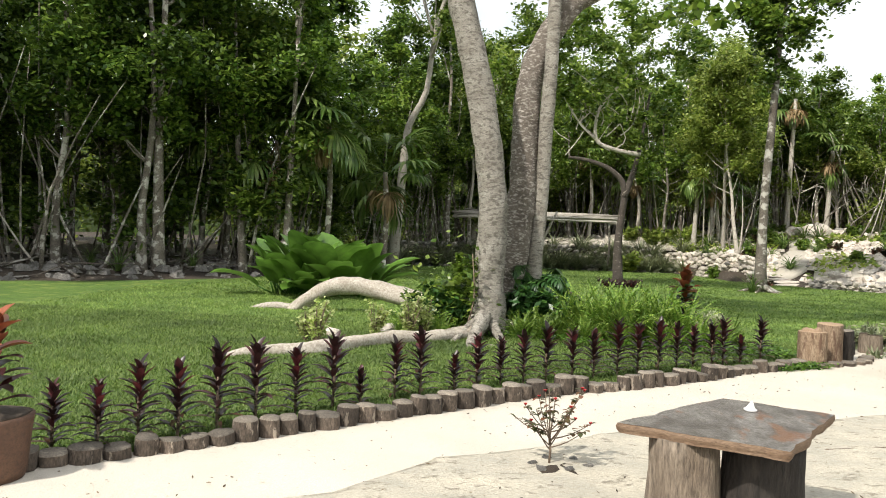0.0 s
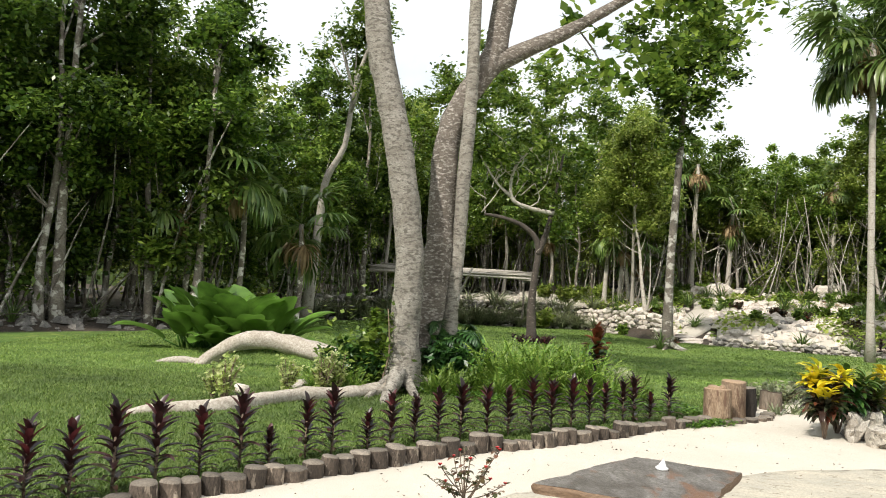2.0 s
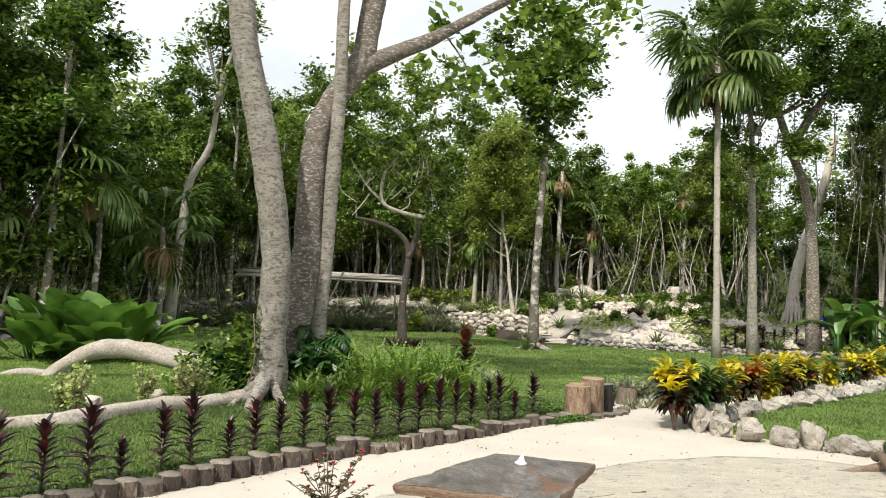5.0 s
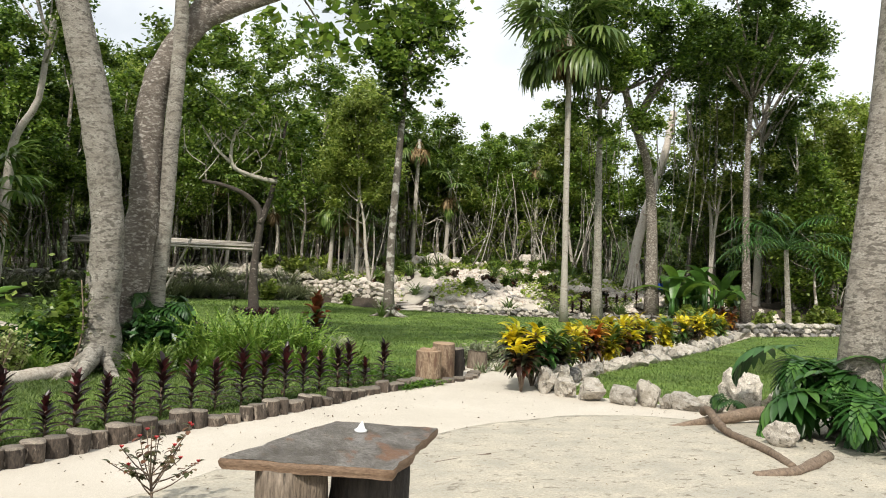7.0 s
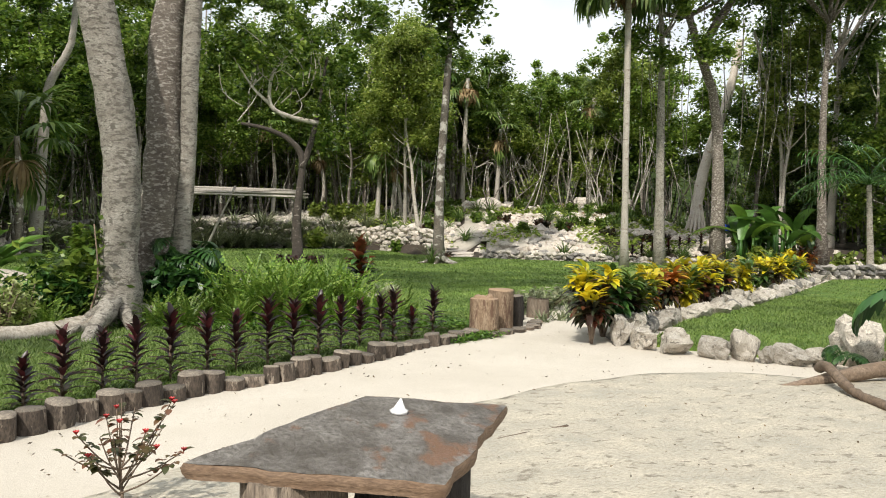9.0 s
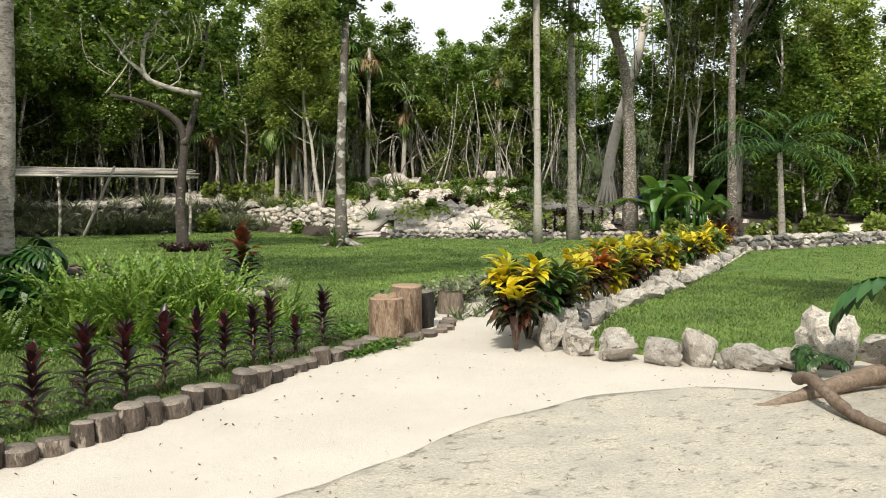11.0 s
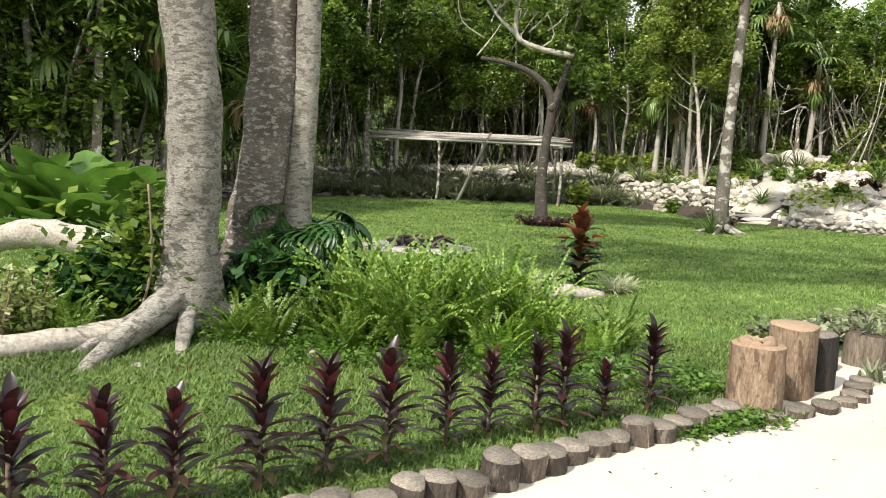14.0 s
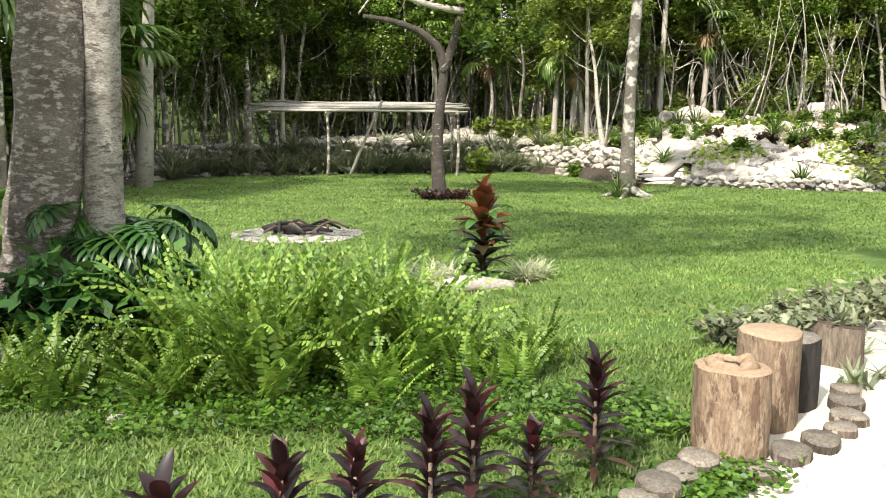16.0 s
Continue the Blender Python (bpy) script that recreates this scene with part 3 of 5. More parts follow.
def fan_palm(name, pts, r0, n, size, seed, label, dry=6, trunk=None, hang=0.0):
    """Palm with fan-shaped leaves."""
    q = random.Random(seed)
    t = thing(name, at(0, 0), label, "palm")
    limb(Build(), pts, r0, r0 * 0.8, 9, 4, 0.12, r0 * 0.5, seed).obj("trunk", trunk or M_PALE, t)
    top = Vector(pts[-1])

    def fan(b, az, el, s, stalk):
        d = Vector((math.cos(az) * math.cos(el), math.sin(az) * math.cos(el), math.sin(el)))
        c = top + d * stalk
        b.tube([top, top + d * stalk * 0.5 + Vector((0, 0, 0.05)), c], [0.02, 0.016, 0.012], 5)
        for k in range(15):
            w = (k - 7) / 7 * 1.75
            b.blade(c, az + w, el * math.cos(w) - 0.1, s * (1 - 0.12 * abs(w)), s * 0.11, 1.0 + 0.3 * q.random(), 3, 0.4)

    g, d = Build(), Build()
    for i in range(n):
        fan(g, q.uniform(0, 6.28), q.uniform(-0.6 - hang, 1.2), size * q.uniform(0.8, 1.1), size * q.uniform(0.7, 1.1))
    for i in range(dry):
        fan(d, q.uniform(0, 6.28), q.uniform(-1.45, -1.0), size * q.uniform(0.7, 0.9), size * 0.6)
    g.obj("fronds", M_PALM, t)
    if dry:
        d.obj("dry_fronds", M_DRY, t, "dead brown hanging fronds")
    return t


def feather_palm(name, base, top, r0, n, length, seed, label, trunk):
    q = random.Random(seed)
    t = thing(name, at(0, 0), label, "palm")
    limb(Build(), [base, ((Vector(base) + Vector(top)) / 2), top], r0, r0 * 0.6, 9, 5, 0.1, r0 * 0.3).obj("trunk", trunk, t)
    b = Build()
    for i in range(n):
        az, el, p = q.uniform(0, 6.28), q.uniform(0.1, 1.3), Vector(top)
        pts = []
        for k in range(15):
            e = el - 1.5 * k / 14
            pts.append(Vector(p))
            p = p + Vector((math.cos(az) * math.cos(e), math.sin(az) * math.cos(e), math.sin(e))) * length / 14
        b.tube(pts, [0.02 - 0.001 * k for k in range(15)], 4)
        for k in range(2, 15):
            for sgn in (-1, 1):
                b.blade(pts[k], az + sgn * 1.0, 0.1 - 0.7 * k / 14, length * 0.26 * math.sin(0.5 + 2.2 * k / 14), 0.045, 0.8, 2, 0.2)
    b.obj("fronds", M_PHIL, t)
    return t


VARIANTS = [tree("tree", 11, 2.2, 7500, 11, M_STEM, M_FOL_DARK, 0.12, 0.36, label="tall slender forest tree with dark green crown"),
            tree("tree", 12.5, 2.4, 7500, 12, M_PALE, M_FOL, 0.11, 0.45, label="tall pale-stemmed forest tree with green crown"),
            tree("tree", 9, 1.9, 6000, 13, M_STEM, M_FOL, 0.09, 0.4, label="slim young forest tree with green crown"),
            tree("tree", 7, 1.7, 5500, 14, M_STEM, M_FOL, 0.07, 0.25, label="low leafy forest tree with dark foliage"),
            tree("tree", 10, 2.0, 6000, 15, M_PALE, M_FOL_LIGHT, 0.10, 0.42, label="forest tree with sunlight painted into its yellow-green crown"),
            tree("tree", 5, 1.5, 4500, 16, M_STEM, M_FOL, 0.05, 0.12, label="bushy understorey tree with green leaves")]
spots = []
q = random.Random(5)


def forest(n, xs, depth, kinds, lo=0.85, hi=1.15, gap=1.2):
    made = tries = 0
    while made < n and tries < n * 40:
        tries += 1
        x = q.uniform(*xs)
        y = lerp_table(x, WALL) + q.uniform(*depth)
        if any((x - a) ** 2 + (y - c) ** 2 < gap * gap for a, c in spots):
            continue
        bearing = math.degrees(math.atan2(x - 0.5, y))
        s = q.uniform(lo, hi)
        k = q.choice(kinds)
        if 18 < bearing < 28:
            if k in (0, 1, 4):
                k = 2
            s *= 0.92
        spots.append((x, y))
        ob = VARIANTS[k]
        m = at(x, y, height(x, y) - 0.05, q.uniform(0, 6.28), s)
        t = copy_thing(ob, m)
        t.matrix_basis = m
        tagged(t, group="forest trees")
        made += 1


forest(28, (-24, -6), (1.0, 9), (0, 0, 3, 3, 2))
forest(12, (-6, -2), (0.8, 10), (0, 1, 2, 3))
forest(36, (-2, 13), (4.0, 15), (0, 1, 4, 2, 2, 3, 4))
# Mostly kind 4, whose light crown colour imitates sun on this stretch.
forest(36, (13, 28), (13, 22), (4, 4, 2, 5, 4))
forest(26, (26, 46), (1.5, 14), (0, 1, 3, 4, 5))
forest(10, (46, 60), (2, 12), (0, 1, 3))
for k, ob in enumerate(VARIANTS):
    x, y = ((-12.5, 25), (-8.0, 27), (2, 46), (-10, 23.5), (32, 30), (30, 27.5))[k]
    ob.matrix_basis = at(x, y, height(x, y) - 0.05)
    tagged(ob, group="forest trees")

# thin stems and understorey between the trees
b, pale = Build(), Build()
for i in range(760):
    x = q.uniform(-22, 44)
    y = lerp_table(x, WALL) + (q.uniform(0.8, 10) if x < -2 else q.uniform(4, 14) if x < 12 else q.uniform(9, 18))
    z, h = height(x, y), q.uniform(2.5, 7.5) * (0.7 if x > 11 else 1.0)
    dx, dy = q.gauss(0, 1.0), q.gauss(0, 0.6)
    # More pale stems beyond x = 9: sunlight on them is put into the colour.
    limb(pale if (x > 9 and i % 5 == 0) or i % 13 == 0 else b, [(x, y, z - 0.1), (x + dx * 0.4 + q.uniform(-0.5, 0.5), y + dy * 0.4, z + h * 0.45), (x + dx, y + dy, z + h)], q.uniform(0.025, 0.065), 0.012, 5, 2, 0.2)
tagged(pale.obj("pale_stems", M_PALE), "countless thin stems inside the forest, sunlight painted as pale bark colour", "undergrowth", "", "stuff")
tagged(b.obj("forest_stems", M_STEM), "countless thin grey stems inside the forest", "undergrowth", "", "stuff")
c = []
for i in range(900):
    x = q.uniform(-26, 46)
    d = q.uniform(2.0, 12) if x < -2 else q.uniform(6, 16) if x < 12 else q.uniform(12, 22)
    y = lerp_table(x, WALL) + d
    c += [(x + q.uniform(-0.6, 0.6), y + q.uniform(-0.6, 0.6), height(x, y) + q.uniform(0.2, 9.5 if x < -2 else 4.5 if x < 7 else 7.0) * (0.8 if 8 < x < 26 else 1))] * 230
c = np.array(c)
# Sunlight and shade painted in: light leaves mid-wood, dark ones either side.
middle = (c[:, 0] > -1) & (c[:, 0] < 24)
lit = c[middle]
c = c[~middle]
tagged(new("sunlit_undergrowth", quads_mesh("sunlit_undergrowth", leaves_array(lit, np.full(len(lit), 0.7), 0.11, nrg), [M_FOL_LIGHT])), "leafy undergrowth at the wood's edge, sunlight painted as yellow-green leaf colour", "undergrowth", "", "stuff")
tagged(new("forest_undergrowth", quads_mesh("undergrowth", leaves_array(c, np.full(len(c), 0.7), 0.12, nrg), [M_FOL_DARK])), "leafy undergrowth filling the forest, shade painted as dark leaf colour", "undergrowth", "", "stuff")
c = []
for i in range(650):
    x = q.uniform(-45, 75)
    y = lerp_table(x, WALL) + q.uniform(13, 24) + (7 if 8 < x < 30 else 0)
    top = 8.0 if 18 < math.degrees(math.atan2(x - 0.5, y)) < 28 else 10.5
    c += [(x, y, height(x, y) + q.uniform(0.0, top))] * 300
c = np.array(c)
# Light leaf colour here stands in for sunlight on the far trees.
tagged(new("far_woods", quads_mesh("far_woods", leaves_array(c, np.full(len(c), 1.4), 0.17, nrg), [M_FOL_LIGHT])), "dense distant woods, sunlight put into the light green leaf colour", "woods", "", "stuff")
bk, bn = [], 60
for i in range(bn + 1):
    a = radians(-75 + 150 * i / bn)
    for z in (-1, 7.5 + 1.0 * noise.noise((i * 0.7, 0, 0))):
        bk.append((68 * math.sin(a), 68 * math.cos(a), z))
tagged(new("backdrop", mesh_of("backdrop", bk, [(2 * i, 2 * i + 2, 2 * i + 3, 2 * i + 1) for i in range(bn)], [surface("far_foliage", (0.05, 0.085, 0.02), (0.10, 0.15, 0.035), (0.025, 0.04, 0.012), 0.6, 3, 0.9, 0.8)])), "dark wall of far forest", "backdrop", "", "structure")
# closing woods behind the walker
c = []
for i in range(160):
    a = q.uniform(radians(95), radians(265))
    d = q.uniform(22, 30)
    c += [(d * math.sin(a), 6 + d * math.cos(a), q.uniform(0, 5))] * 50
c = np.array(c)
tagged(new("woods_behind", quads_mesh("woods_behind", leaves_array(c, np.full(len(c), 1.6), 0.4, nrg), [M_FOL_DARK])), "green woods closing the garden", "woods", "", "stuff")

# single trees that stand out
limb_tree = tree("tree", 11.5, 1.5, 2600, 31, M_STEM, M_FOL, 0.17, 0.75, label="slender grey tree with rooted foot on the lawn", pts=[(9.25, 26.8, -0.1), (9.24, 26.8, 3.2), (9.4, 26.8, 6.6), (9.55, 26.8, 9.4), (10.2, 26.8, 11.2)], leaf=0.12)
for a in range(6):
    limb(Build(), [(9.25, 26.8, 0.35), (9.25 + 0.35 * math.cos(a * 1.05), 26.8 + 0.35 * math.sin(a * 1.05), 0.12), (9.25 + 0.8 * math.cos(a * 1.05), 26.8 + 0.8 * math.sin(a * 1.05), 0.0)], 0.12, 0.03, 6, 3).obj("root", M_STEM, limb_tree)
c = np.array([(9.2, 26.8, 8.0), (9.0, 26.7, 8.5), (9.6, 26.8, 7.6), (8.7, 26.8, 9.0), (9.1, 26.6, 7.2), (10.0, 26.8, 8.8)] + [(9.3 + q.uniform(-2, 2), 26.8, q.uniform(9.3, 11.5)) for _ in range(22)])
part("foliage", quads_mesh("foliage", leaves_array(np.repeat(c, 230, 0), np.full(len(c) * 230, 0.5), 0.12, nrg), [M_FOL_DARK]), limb_tree)

arch = thing("tree", at(0, 0), "small dark tree with crooked pale bare limbs on the lawn", "tree")
b = limb(Build(), [(4.4, 26, -0.1), (4.34, 26, 1.5), (4.46, 26, 3.2), (4.06, 26, 3.83), (3.33, 26, 4.14), (2.6, 26, 4.25)], 0.15, 0.045, 10, 5, 0.2, 0.08)
limb(b, [(4.44, 26, 3.0), (4.7, 26, 3.7), (4.9, 26.1, 4.6), (5.2, 26.2, 6.5)], 0.12, 0.04, 8, 5)
b.obj("trunk", M_DARKBARK, arch)
b = limb(Build(), [(4.94, 26, 4.4), (4.02, 26, 4.56), (3.47, 26, 4.88), (3.51, 26, 5.79), (3.93, 26, 6.39), (4.44, 26, 7.01)], 0.08, 0.03, 8, 5)
limb(b, [(3.47, 26, 4.88), (2.92, 26, 5.37), (2.36, 26, 6.21)], 0.06, 0.02, 8, 5)
limb(b, [(2.92, 26, 5.37), (3.1, 26, 5.9), (2.8, 26, 6.4)], 0.035, 0.012, 6, 5)
for k in range(16):
    u = k / 15
    p = Vector((2.5 + 2.4 * u, 26, 4.3 + 1.4 * abs(math.sin(u * 5))))
    limb(b, [p, p + Vector((q.uniform(-0.6, 0.5), q.uniform(-0.3, 0.3), q.uniform(0.3, 0.7))), p + Vector((q.uniform(-1.0, 0.9), q.uniform(-0.4, 0.4), q.uniform(0.7, 1.6)))], 0.025, 0.007, 5, 3)
b.obj("bare_limb", M_PALE, arch, "pale bare crooked limbs")
c = np.array([(3.9 + q.gauss(0, 1.9), 26 + q.gauss(0, 1.0), q.uniform(5.4, 9.4)) for _ in range(90)] + [(5.1, 26, 3.9), (5.3, 26, 4.3), (5.0, 26, 4.8)])
part("crown", quads_mesh("crown", leaves_array(np.repeat(c, 170, 0), np.full(len(c) * 170, 0.5), 0.1, nrg), [M_FOL]), arch)

tree("tree", 11.5, 2.2, 5500, 41, M_STEM, M_FOL_DARK, 0.15, 0.5, label="tall straight pale-barked tree at the forest edge", pts=[(-9.3, 21.8, -0.1), (-9.42, 21.8, 3.9), (-9.36, 21.8, 5.8), (-9.35, 21.8, 7.9), (-9.3, 22, 10.5)])
tree("tree", 12.5, 1.8, 3000, 42, M_PALE, M_FOL, 0.19, 0.72, label="leaning grey tree with a broken-looking crown", pts=[(-3.65, 30, -0.1), (-3.32, 30, 4.4), (-3.16, 30, 5.7), (-2.56, 30, 7.0), (-2.32, 30, 9.2), (-1.7, 30, 11.5)])
for x, dx, k in ((-13.02, -0.1, 51), (-10.74, -0.5, 52), (-7.21, -0.3, 53), (-5.96, 0.1, 54), (-13.6, -0.3, 55)):
    tree("tree", 9.5, 1.7, 3500, k, M_STEM, M_FOL_DARK, 0.12, 0.5, label="thin forest tree at the lawn edge", pts=[(x, 23, -0.1), (x + dx * 0.5, 23, 2), (x + dx, 23, 4), (x + dx * 1.5, 23, 6.5), (x + dx * 2, 23.1, 9)])
fan_palm("palm", [(15.7, 25.6, 0.0), (15.6, 25.6, 5.6), (15.5, 25.6, 11.0)], 0.125, 30, 1.6, 61, "tall slim palm with pale trunk and fan leaves", 11, None, 0.6)
tree("tree", 13.5, 2.8, 8000, 62, M_BARK, M_FOL, 0.19, 0.55, label="pale mottled tree with spreading roots on the bank", pts=[(18.07, 27, -0.1), (17.95, 27, 4.4), (17.84, 27, 8.7), (17.5, 27, 11)])
t = tree("tree", 15, 3.8, 13000, 63, M_BARK2, M_FOL_DARK, 0.24, 0.68, label="dark forked tree with wide horizontal branches", pts=[(21.45, 28, 0.1), (21.2, 28, 5.8), (20.2, 28, 8.5), (19.27, 28, 10.4), (17.4, 28, 10.7)])
c = np.array([(q.uniform(15.5, 28), q.uniform(25.5, 30), q.uniform(10.6, 14.5)) for _ in range(90)])
part("foliage", quads_mesh("foliage", leaves_array(np.repeat(c, 230, 0), np.full(len(c) * 230, 0.7), 0.11, nrg), [M_FOL_DARK]), t)
limb(Build(), [(20.4, 28, 8.6), (21.2, 28, 9.9), (22.32, 28, 11.1), (24.3, 28, 11.6), (26.5, 28, 12.0)], 0.2, 0.07, 10, 5).obj("branch", M_BARK2, t)
t = thing("tree", at(0, 0), "white-barked strangler tree with buttress roots", "tree")
b = limb(Build(), [(23.6, 32.6, 0.6), (23.7, 32.6, 2.0), (24.0, 32.6, 3.8), (24.5, 32.7, 5.4), (25.4, 32.8, 7.6), (26.2, 33, 10.5)], 0.28, 0.17, 12, 5, 0.35, 0.15)
for k in range(9):
    a = radians(150 + 27 * k)
    limb(b, [(23.8, 32.6, 3.2 + 0.25 * (k % 3)), (23.7 + 0.3 * math.cos(a), 32.5 + 0.3 * math.sin(a), 1.9), (23.65 + 0.55 * math.cos(a), 32.5 + 0.5 * math.sin(a), 1.1), (23.6 + (0.9 + 0.3 * (k % 2)) * math.cos(a), 32.4 + 0.8 * math.sin(a), 0.35)], 0.085, 0.05, 8, 4, 0.4)
b.obj("trunk", M_WHITEROCK, t)
tree("tree", 14.5, 3.2, 11000, 64, M_BARK2, M_FOL_DARK, 0.2, 0.74, label="tall grey-brown tree beyond the stone wall", pts=[(24.8, 26, 0.0), (24.58, 26, 5.9), (24.76, 26, 11)])
tree("tree", 15, 2.8, 9000, 65, M_PALE, M_FOL, 0.2, 0.7, label="pale broken-limbed forest tree", pts=[(29.1, 30, 0.0), (29.18, 30, 5.6), (29.24, 30, 10.1)])
limb(Build(), [(26.25, 30, 0.5), (26.2, 30, 4.9), (25.4, 30, 7.5), (24.48, 30, 10.1)], 0.09, 0.06, 8, 5).obj("trunk", M_PALE, thing("dead_tree", at(0, 0), "bare white leaning dead stem in the forest", "tree"))
for k in range(9):
    x, y = (13.5, 16.2, 18.5, 20.5, 11.5, 22.8, 8.2, 5.5, 14.9)[k], (46, 44.5, 47, 45, 45, 46.5, 44.5, 44, 48.5)[k]
    h = (6.5, 5.2, 6.8, 6.0, 3.2, 5.0, 3.5, 5.0, 7.8)[k]
    z = height(x, y)
    fan_palm("palm", [(x, y, z - 0.1), (x + 0.1, y, z + h * 0.5), (x + q.uniform(-0.3, 0.3), y, z + h)], 0.1, 11, 1.0, 70 + k, "slim fan palm with drooping leaves in the woods", 5)
for k, (x, y, h) in enumerate(((-5.2, 25, 5.2), (-6.6, 24, 4.2), (-3.6, 27, 3.6), (-8.5, 25, 5.0))):
    fan_palm("palm", [(x, y, -0.1), (x + 0.1, y, h * 0.5), (x, y, h)], 0.1, 13, 1.3, 90 + k, "shaded fan palm with long hanging leaves", 3, M_STEM, 0.4)
lb = Build()
for k in range(26):
    x, y = q.uniform(16.5, 27), q.uniform(26.5, 29)
    z0, z1 = q.uniform(8.5, 11.5), q.uniform(2.5, 6.5)
    limb(lb, [(x, y, z0), (x + q.uniform(-0.25, 0.25), y, (z0 + z1) / 2), (x + q.uniform(-0.4, 0.4), y, z1)], 0.018, 0.01, 5, 4)
tagged(lb.obj("hanging_vines", M_STEM), "thin bare lianas hanging from the forest branches", "vines", "", "stuff")
fs = Build()
for k in range(150):
    x = q.uniform(-22, 3)
    y = lerp_table(x, WALL) + q.uniform(0.3, 6)
    a, L, z = q.uniform(0, 6.28), q.uniform(0.5, 2.4), height(x, y)
    limb(fs, [(x, y, z + 0.02), (x + math.cos(a) * L * 0.5, y + math.sin(a) * L * 0.5, z + q.uniform(0.05, 0.3)), (x + math.cos(a) * L, y + math.sin(a) * L, z + q.uniform(0.0, 0.4))], q.uniform(0.015, 0.05), 0.01, 5, 3, 0.3)
tagged(fs.obj("fallen_sticks", M_STEM), "grey fallen sticks and branches on the forest floor", "sticks", "", "stuff")
for k, (x, y, top, n) in enumerate(((11.15, 40.4, 4.8, 14), (10.5, 41.0, 5.4, 14), (12.1, 41.2, 4.3, 12), (15.3, 41.5, 9.2, 16), (22.6, 40.8, 8.6, 16), (17.3, 41.5, 6.6, 12))):
    z = height(x, y)
    fan_palm("palm", [(x, y, z - 0.1), (x + 0.08, y, (z + top) / 2), (x + 0.15, y, top)], 0.13, n, 1.15, 110 + k, "fan palm with shaggy hanging fronds on the bank", 9, None, 0.9)
# bare pale forked saplings lit on the bank
for k in range(8):
    x, y = 15.5 + k * 1.5 + q.uniform(-0.5, 0.5), 42 + q.uniform(-1, 2)
    z = height(x, y)
    t = thing("sapling", at(0, 0), "thin pale bare sapling leaning on the bank", "tree", "bare saplings")
    b = limb(Build(), [(x, y, z - 0.1), (x - 0.2 - 0.9 * (k % 2), y, z + 2.2), (x - 0.6 - 2.2 * (k % 2) + q.uniform(-1, 1), y, z + 5.0)], 0.08, 0.025, 6, 4)
    for j in range(7):
        a, L, z0 = q.uniform(0, 6.28), q.uniform(0.9, 2.2), z + 1.1 + j * 0.15
        e = Vector((x - 0.2 + math.cos(a) * L, y + 0.5 * math.sin(a) * L, z0 + q.uniform(0.2, 1.5)))
        limb(Build(), [(x - 0.2, y, z0), (x - 0.2 + math.cos(a) * L * 0.45, y, z0 + q.uniform(0.5, 1.1)), e, e + Vector((math.cos(a) * 0.5, 0, q.uniform(-0.7, 0.6)))], 0.035, 0.012, 5, 4).obj("branch", M_PALE, t)
    b.obj("trunk", M_PALE, t)
feather_palm("palm", (23.55, 22.5, -0.1), (23.3, 22.5, 3.1), 0.13, 20, 2.7, 81, "young feather palm with dark arching fronds", M_BARK)

# ---- rocks ----


def rock_mesh(name, seed, mat, sub=2, jag=0.35):
    bm = bmesh.new()
    bmesh.ops.create_icosphere(bm, subdivisions=sub, radius=0.5)
    o = Vector((seed * 3.7, seed * 1.9, seed * 0.7))
    g = random.Random(seed)
    cuts = [Vector((g.gauss(0, 1), g.gauss(0, 1), g.gauss(0, 1))).normalized() for _ in range(7)]
    for v in bm.verts:
        n = v.co.normalized()
        k = 1 + jag * noise.noise(n * 1.4 + o) + 0.5 * jag * noise.noise(n * 3.3 + o)
        w = v.co * k
        for cut in cuts:
            over = w.dot(cut) - 0.34
            if over > 0:
                w -= cut * over * 0.85
        v.co = w
    me = bpy.data.meshes.new(name)
    bm.to_mesh(me)
    bm.free()
    me.materials.append(mat)
    return me


ROCKS = [rock_mesh("rock", s, M_ROCK, 3, 0.65) for s in range(5)]
SMALL = [rock_mesh("stone", 20 + s, m, 2, 0.5) for s in range(4) for m in (M_GREYROCK, M_ROCK)]
PALE = [rock_mesh("stone", 30 + s, M_WHITEROCK, 2, 0.5) for s in range(4)]
DARKS = [rock_mesh("stone", 40 + s, M_GREYROCK, 2, 0.5) for s in range(4)]
q = random.Random(21)


def put_rock(name, me, x, y, z, sx, sy, sz, parent=None, tilt=0.25):
    ob = new(name, me)
    ob.parent = parent
    ob.matrix_basis = Matrix.LocRotScale((x, y, z), Euler((q.uniform(-tilt, tilt), q.uniform(-tilt, tilt), q.uniform(0, 6.28))), (sx, sy, sz))
    return ob


# front edging rocks of the small lawn
for k, (x, y, w, h, l) in enumerate(((6.05, 9.88, 0.36, 0.42, "pale lumpy limestone rock at the path corner"), (6.17, 9.55, 0.38, 0.36, "pale pitted limestone rock edging the lawn"), (6.38, 9.2, 0.46, 0.34, "white-faced limestone rock edging the lawn"), (6.62, 8.86, 0.46, 0.27, "flat grey limestone rock edging the lawn"),
                                     (6.86, 8.62, 0.36, 0.44, "upright pointed limestone rock edging the lawn"), (7.02, 8.45, 0.2, 0.22, "small pale stone edging the lawn"), (7.22, 8.34, 0.44, 0.28, "rusty-stained limestone rock edging the lawn"), (7.5, 8.15, 0.36, 0.26, "grey rounded rock edging the lawn"),
                                     (7.95, 8.12, 0.62, 0.6, "large pitted limestone boulder"), (8.55, 7.9, 0.7, 0.36, "long low limestone boulder"), (9.2, 7.7, 0.6, 0.34, "weathered limestone boulder by the lawn"))):
    tagged(put_rock("rock", ROCKS[k % 5], x, y, h * 0.32, w, w * 0.85, h), l, "rock", "lawn edging rocks")
